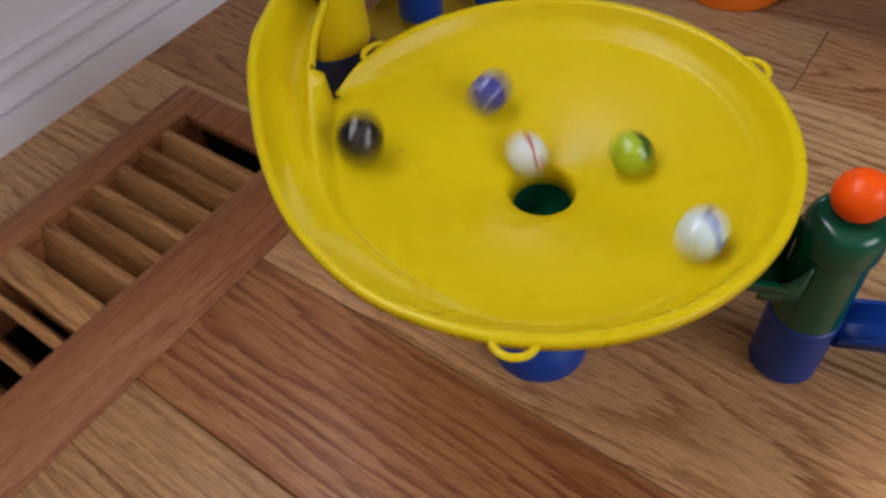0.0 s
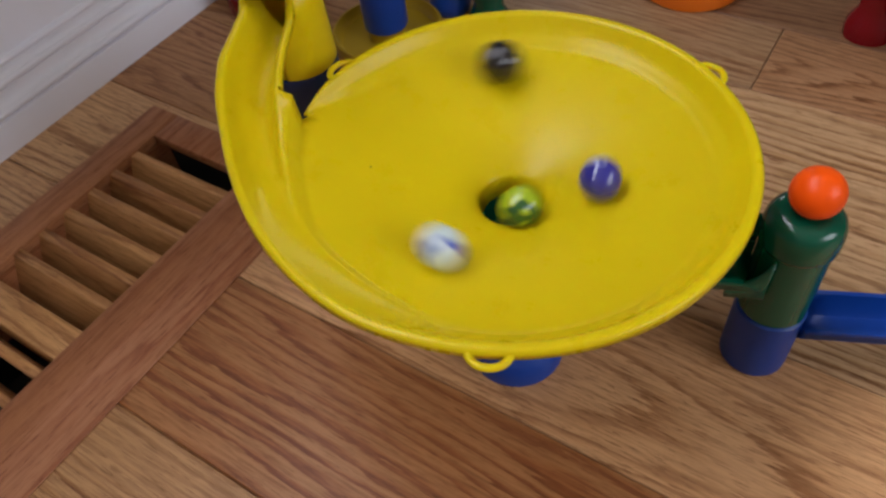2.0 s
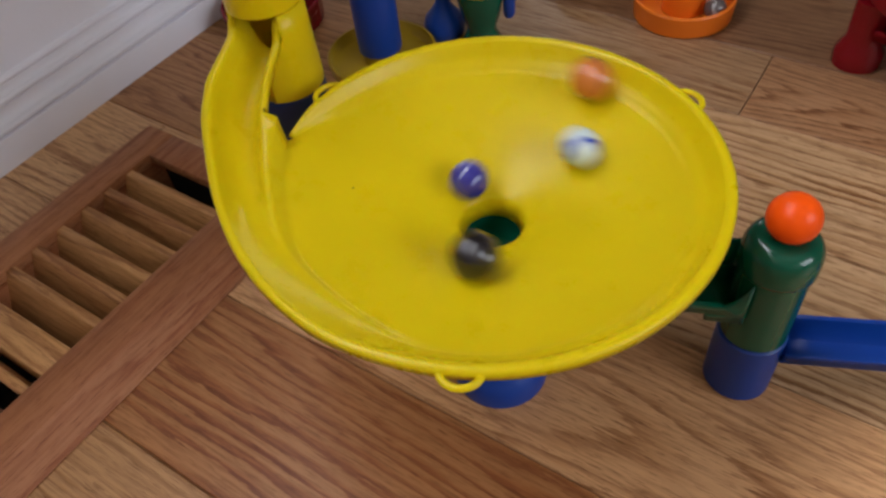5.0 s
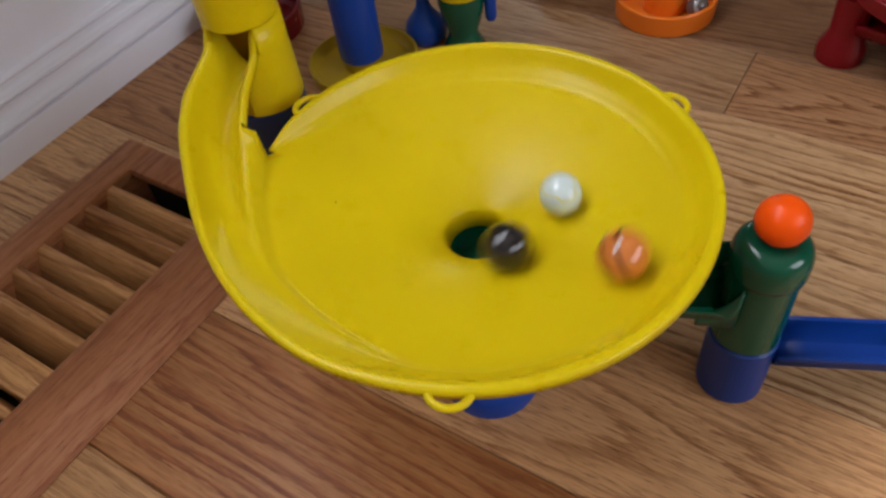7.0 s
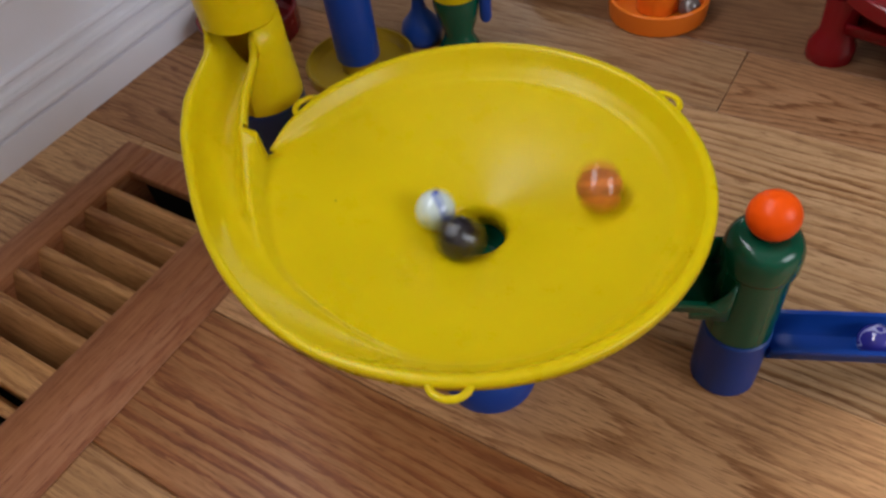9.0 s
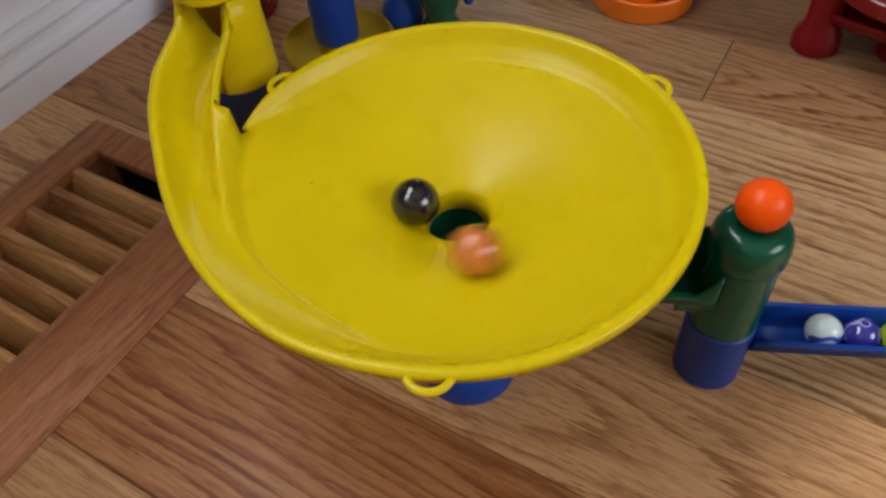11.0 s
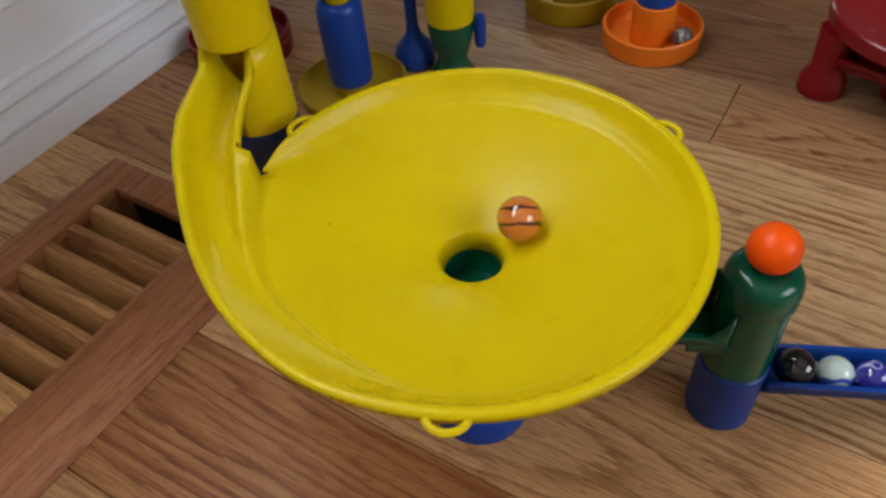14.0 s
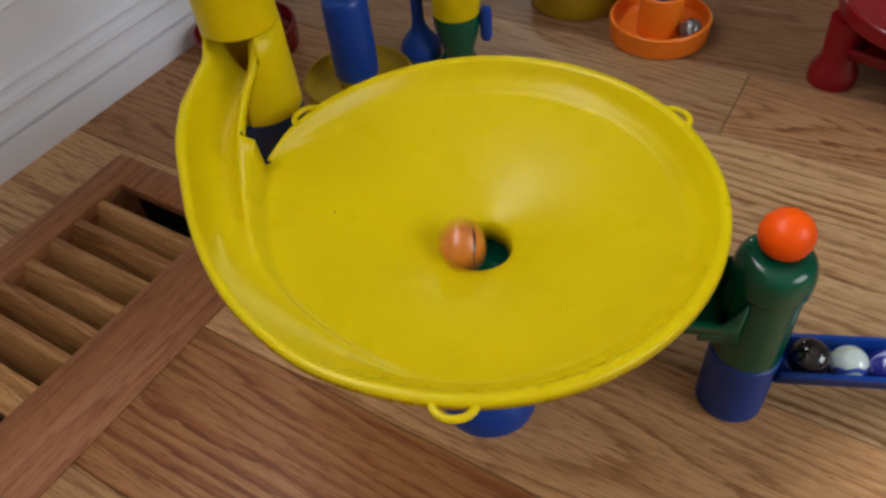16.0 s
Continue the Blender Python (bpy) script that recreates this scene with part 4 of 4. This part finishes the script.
    walk(JET, roll([], [
        (0.0, 65.2, -151), (0.1, 63.4, -120), (0.2, 60.0, -85), (0.3, 62.1, -51), (0.4, 62.0, -23), (0.5, 64.8, 7), (0.6, 65.7, 35), (0.7, 65.7, 62),
        (0.8, 66.6, 88), (0.9, 63.5, 116), (1.0, 62.2, 146), (1.1, 57.6, 178), (1.2, 53.4, 216), (1.3, 52.0, 257), (1.4, 52.8, 295), (1.5, 56.5, 328),
        (1.6, 58.9, 357), (1.7, 59.2, 385), (1.8, 57.7, 415), (1.9, 55.8, 448), (2.0, 55.2, 483), (2.1, 53.1, 520), (2.2, 52.3, 556), (2.3, 50.5, 592),
        (2.4, 45.4, 630), (2.5, 45.5, 673), (2.6, 47.7, 714), (2.7, 51.8, 748), (2.8, 55.9, 777), (2.9, 55.2, 805), (3.0, 48.3, 839), (3.1, 42.6, 880),
        (3.2, 38.5, 927), (3.3, 37.6, 980), (3.4, 41.8, 1026), (3.5, 45.6, 1060), (3.6, 45.7, 1094), (3.7, 42.1, 1130), (3.8, 40.2, 1174), (3.9, 41.6, 1221),
        (4.0, 42.2, 1264), (4.1, 38.1, 1305), (4.2, 35.8, 1358), (4.3, 35.2, 1403), (4.4, 34.7, 1448), (4.5, 34.1, 1494), (4.6, 33.5, 1540), (4.7, 32.9, 1587),
        (4.8, 32.4, 1634), (4.9, 31.8, 1682), (5.0, 31.2, 1731), (5.1, 30.7, 1780), (5.2, 30.1, 1830), (5.3, 29.5, 1880), (5.4, 28.9, 1931), (5.5, 28.4, 1983),
        (5.6, 27.8, 2035), (5.7, 27.2, 2088), (5.8, 26.7, 2141), (5.9, 26.1, 2195), (6.0, 25.5, 2250), (6.1, 24.9, 2305), (6.2, 24.4, 2360), (6.3, 23.8, 2417),
        (6.4, 24.6, 2491), (6.5, 28.1, 2545), (6.6, 28.1, 2592), (6.7, 25.9, 2651), (6.8, 25.4, 2716), (6.9, 22.4, 2773), (7.0, 22.0, 2849), (7.1, 25.9, 2912),
        (7.2, 27.2, 2964), (7.3, 26.4, 3021), (7.4, 23.9, 3086), (7.5, 16.9, 3153), (7.6, 23.2, 3237), (7.7, 25.5, 3289), (7.8, 24.6, 3349), (7.9, 24.2, 3412),
        (8.0, 18.9, 3477), (8.1, 14.9, 3569), (8.2, 20.2, 3629), (8.3, 19.2, 3692), (8.4, 16.3, 3761), (8.5, 9.9, 3845), (8.6, 14.5, 3958), (8.7, 19.4, 4021),
        (8.8, 20.1, 4082), (8.9, 19.1, 4153), (9.0, 13.1, 4234), (9.1, 12.4, 4318), (9.2, 21.9, 4369), (9.3, 21.5, 4435), (9.4, 20.6, 4506), (9.5, 18.2, 4577),
        (9.6, 17.0, 4664), (9.7, 20.5, 4744), (9.8, 20.1, 4832), (9.9, 19.7, 4921), (10.0, 19.3, 5011), (10.1, 18.8, 5103), (10.2, 18.4, 5195), (10.3, 18.0, 5289),
        (10.4, 17.6, 5384), (10.5, 17.2, 5480), (10.6, 16.7, 5577), (10.7, 16.3, 5676), (10.8, 15.9, 5775), (10.9, 15.5, 5876), (11.0, 15.0, 5978), (11.1, 14.6, 6081),
        (11.2, 14.2, 6185), (11.3, 13.8, 6290), (11.4, 13.4, 6396), (11.5, 12.9, 6504), (11.6, 12.5, 6613), (11.7, 12.1, 6722), (11.8, 11.7, 6833), (11.9, 12.5, 6933),
        (12.0, 12.9, 7022), (12.1, 7.5, 7143), (12.2, 9.9, 7285), (12.3, 11.9, 7367), (12.4, 6.4, 7504), (12.5, 6.0, 7478)],
        [(12.6, 0.0000, 0.0000, 0.1005), (12.7, 0.0040, 0.0020, 0.0900), (12.85, 0.0450, 0.0240, 0.0730), (12.96, 0.0780, 0.0417, 0.0680), (13.03, 0.0973, 0.0520, 0.0450), (13.1, 0.1219, 0.0637, 0.0312), (16, 0.1219, 0.0637, 0.0312)], LARGE))
    walk(AMBER, roll([(0, -0.1160, 0.0190, 0.2150), (2.6, -0.1160, 0.0190, 0.2150), (2.8, -0.1160, 0.0180, 0.1650), (2.9, -0.1165, 0.0155, 0.1475), (3, -0.1170, 0.0110, 0.1425), (3.1, -0.1170, 0.0010, 0.1395), (3.2, -0.1125, -0.0160, 0.1365), (3.3, -0.0970, -0.0420, 0.1335)], [
        (3.4, 79.7, -127), (3.5, 74.4, -81), (3.6, 71.5, -40), (3.7, 67.5, -0), (3.8, 67.5, 36), (3.9, 67.5, 75), (4.0, 67.5, 112), (4.1, 67.5, 150),
        (4.2, 67.5, 188), (4.3, 67.5, 220), (4.4, 67.5, 253), (4.5, 67.5, 285), (4.6, 67.5, 317), (4.7, 67.5, 349), (4.8, 67.5, 380), (4.9, 67.5, 412),
        (5.0, 67.3, 443), (5.1, 67.1, 474), (5.2, 66.9, 505), (5.3, 66.8, 536), (5.4, 66.6, 566), (5.5, 66.4, 596), (5.6, 66.2, 627), (5.7, 66.0, 656),
        (5.8, 65.8, 686), (5.9, 65.6, 715), (6.0, 65.4, 745), (6.1, 65.2, 774), (6.2, 65.0, 803), (6.3, 64.8, 831), (6.4, 61.3, 858), (6.5, 56.2, 891),
        (6.6, 50.3, 932), (6.7, 49.8, 972), (6.8, 51.5, 1011), (6.9, 54.1, 1044), (7.0, 58.4, 1075), (7.1, 58.5, 1103), (7.2, 56.3, 1131), (7.3, 52.1, 1165),
        (7.4, 51.0, 1203), (7.5, 53.5, 1238), (7.6, 50.7, 1275), (7.7, 47.9, 1310), (7.8, 44.1, 1351), (7.9, 43.5, 1397), (8.0, 46.5, 1439), (8.1, 50.8, 1473),
        (8.2, 52.8, 1505), (8.3, 52.8, 1536), (8.4, 47.6, 1569), (8.5, 44.6, 1611), (8.6, 38.7, 1657), (8.7, 38.8, 1711), (8.8, 41.4, 1757), (8.9, 44.3, 1794),
        (9.0, 46.0, 1829), (9.1, 42.2, 1871), (9.2, 40.8, 1908), (9.3, 42.9, 1955), (9.4, 41.5, 1997), (9.5, 38.9, 2044), (9.6, 32.7, 2100), (9.7, 34.0, 2151),
        (9.8, 33.8, 2203), (9.9, 33.6, 2255), (10.0, 33.4, 2307), (10.1, 33.2, 2359), (10.2, 33.1, 2411), (10.3, 32.9, 2463), (10.4, 32.7, 2516), (10.5, 32.5, 2568),
        (10.6, 32.3, 2621), (10.7, 32.2, 2674), (10.8, 32.0, 2726), (10.9, 31.8, 2779), (11.0, 31.6, 2832), (11.1, 31.4, 2885), (11.2, 31.3, 2938), (11.3, 31.1, 2991),
        (11.4, 30.9, 3044), (11.5, 30.7, 3097), (11.6, 30.5, 3150), (11.7, 30.4, 3204), (11.8, 30.2, 3257), (11.9, 31.0, 3312), (12.0, 30.8, 3363), (12.1, 24.4, 3416),
        (12.2, 20.5, 3488), (12.3, 23.2, 3568), (12.4, 26.3, 3618), (12.5, 24.3, 3677), (12.6, 23.2, 3746), (12.7, 24.3, 3803), (12.8, 17.6, 3872), (12.9, 22.6, 3965),
        (13.0, 26.8, 4017), (13.1, 23.0, 4073), (13.2, 20.2, 4145), (13.3, 16.1, 4217), (13.4, 19.0, 4300), (13.5, 20.6, 4359), (13.6, 22.2, 4434), (13.8, 13.2, 4567),
        (14.0, 19.8, 4731), (14.2, 17.0, 4872), (14.4, 16.8, 5041), (14.5, 18.5, 5113), (14.6, 18.1, 5172), (14.7, 12.1, 5250), (14.8, 10.3, 5368), (14.9, 16.9, 5428),
        (15.0, 17.7, 5513), (15.2, 10.0, 5665), (15.4, 17.0, 5848), (15.5, 13.4, 5924), (15.7, 12.7, 6128), (15.9, 14.7, 6281), (16.0, 8.1, 6373)],
        [], MIDDLE))


motions()
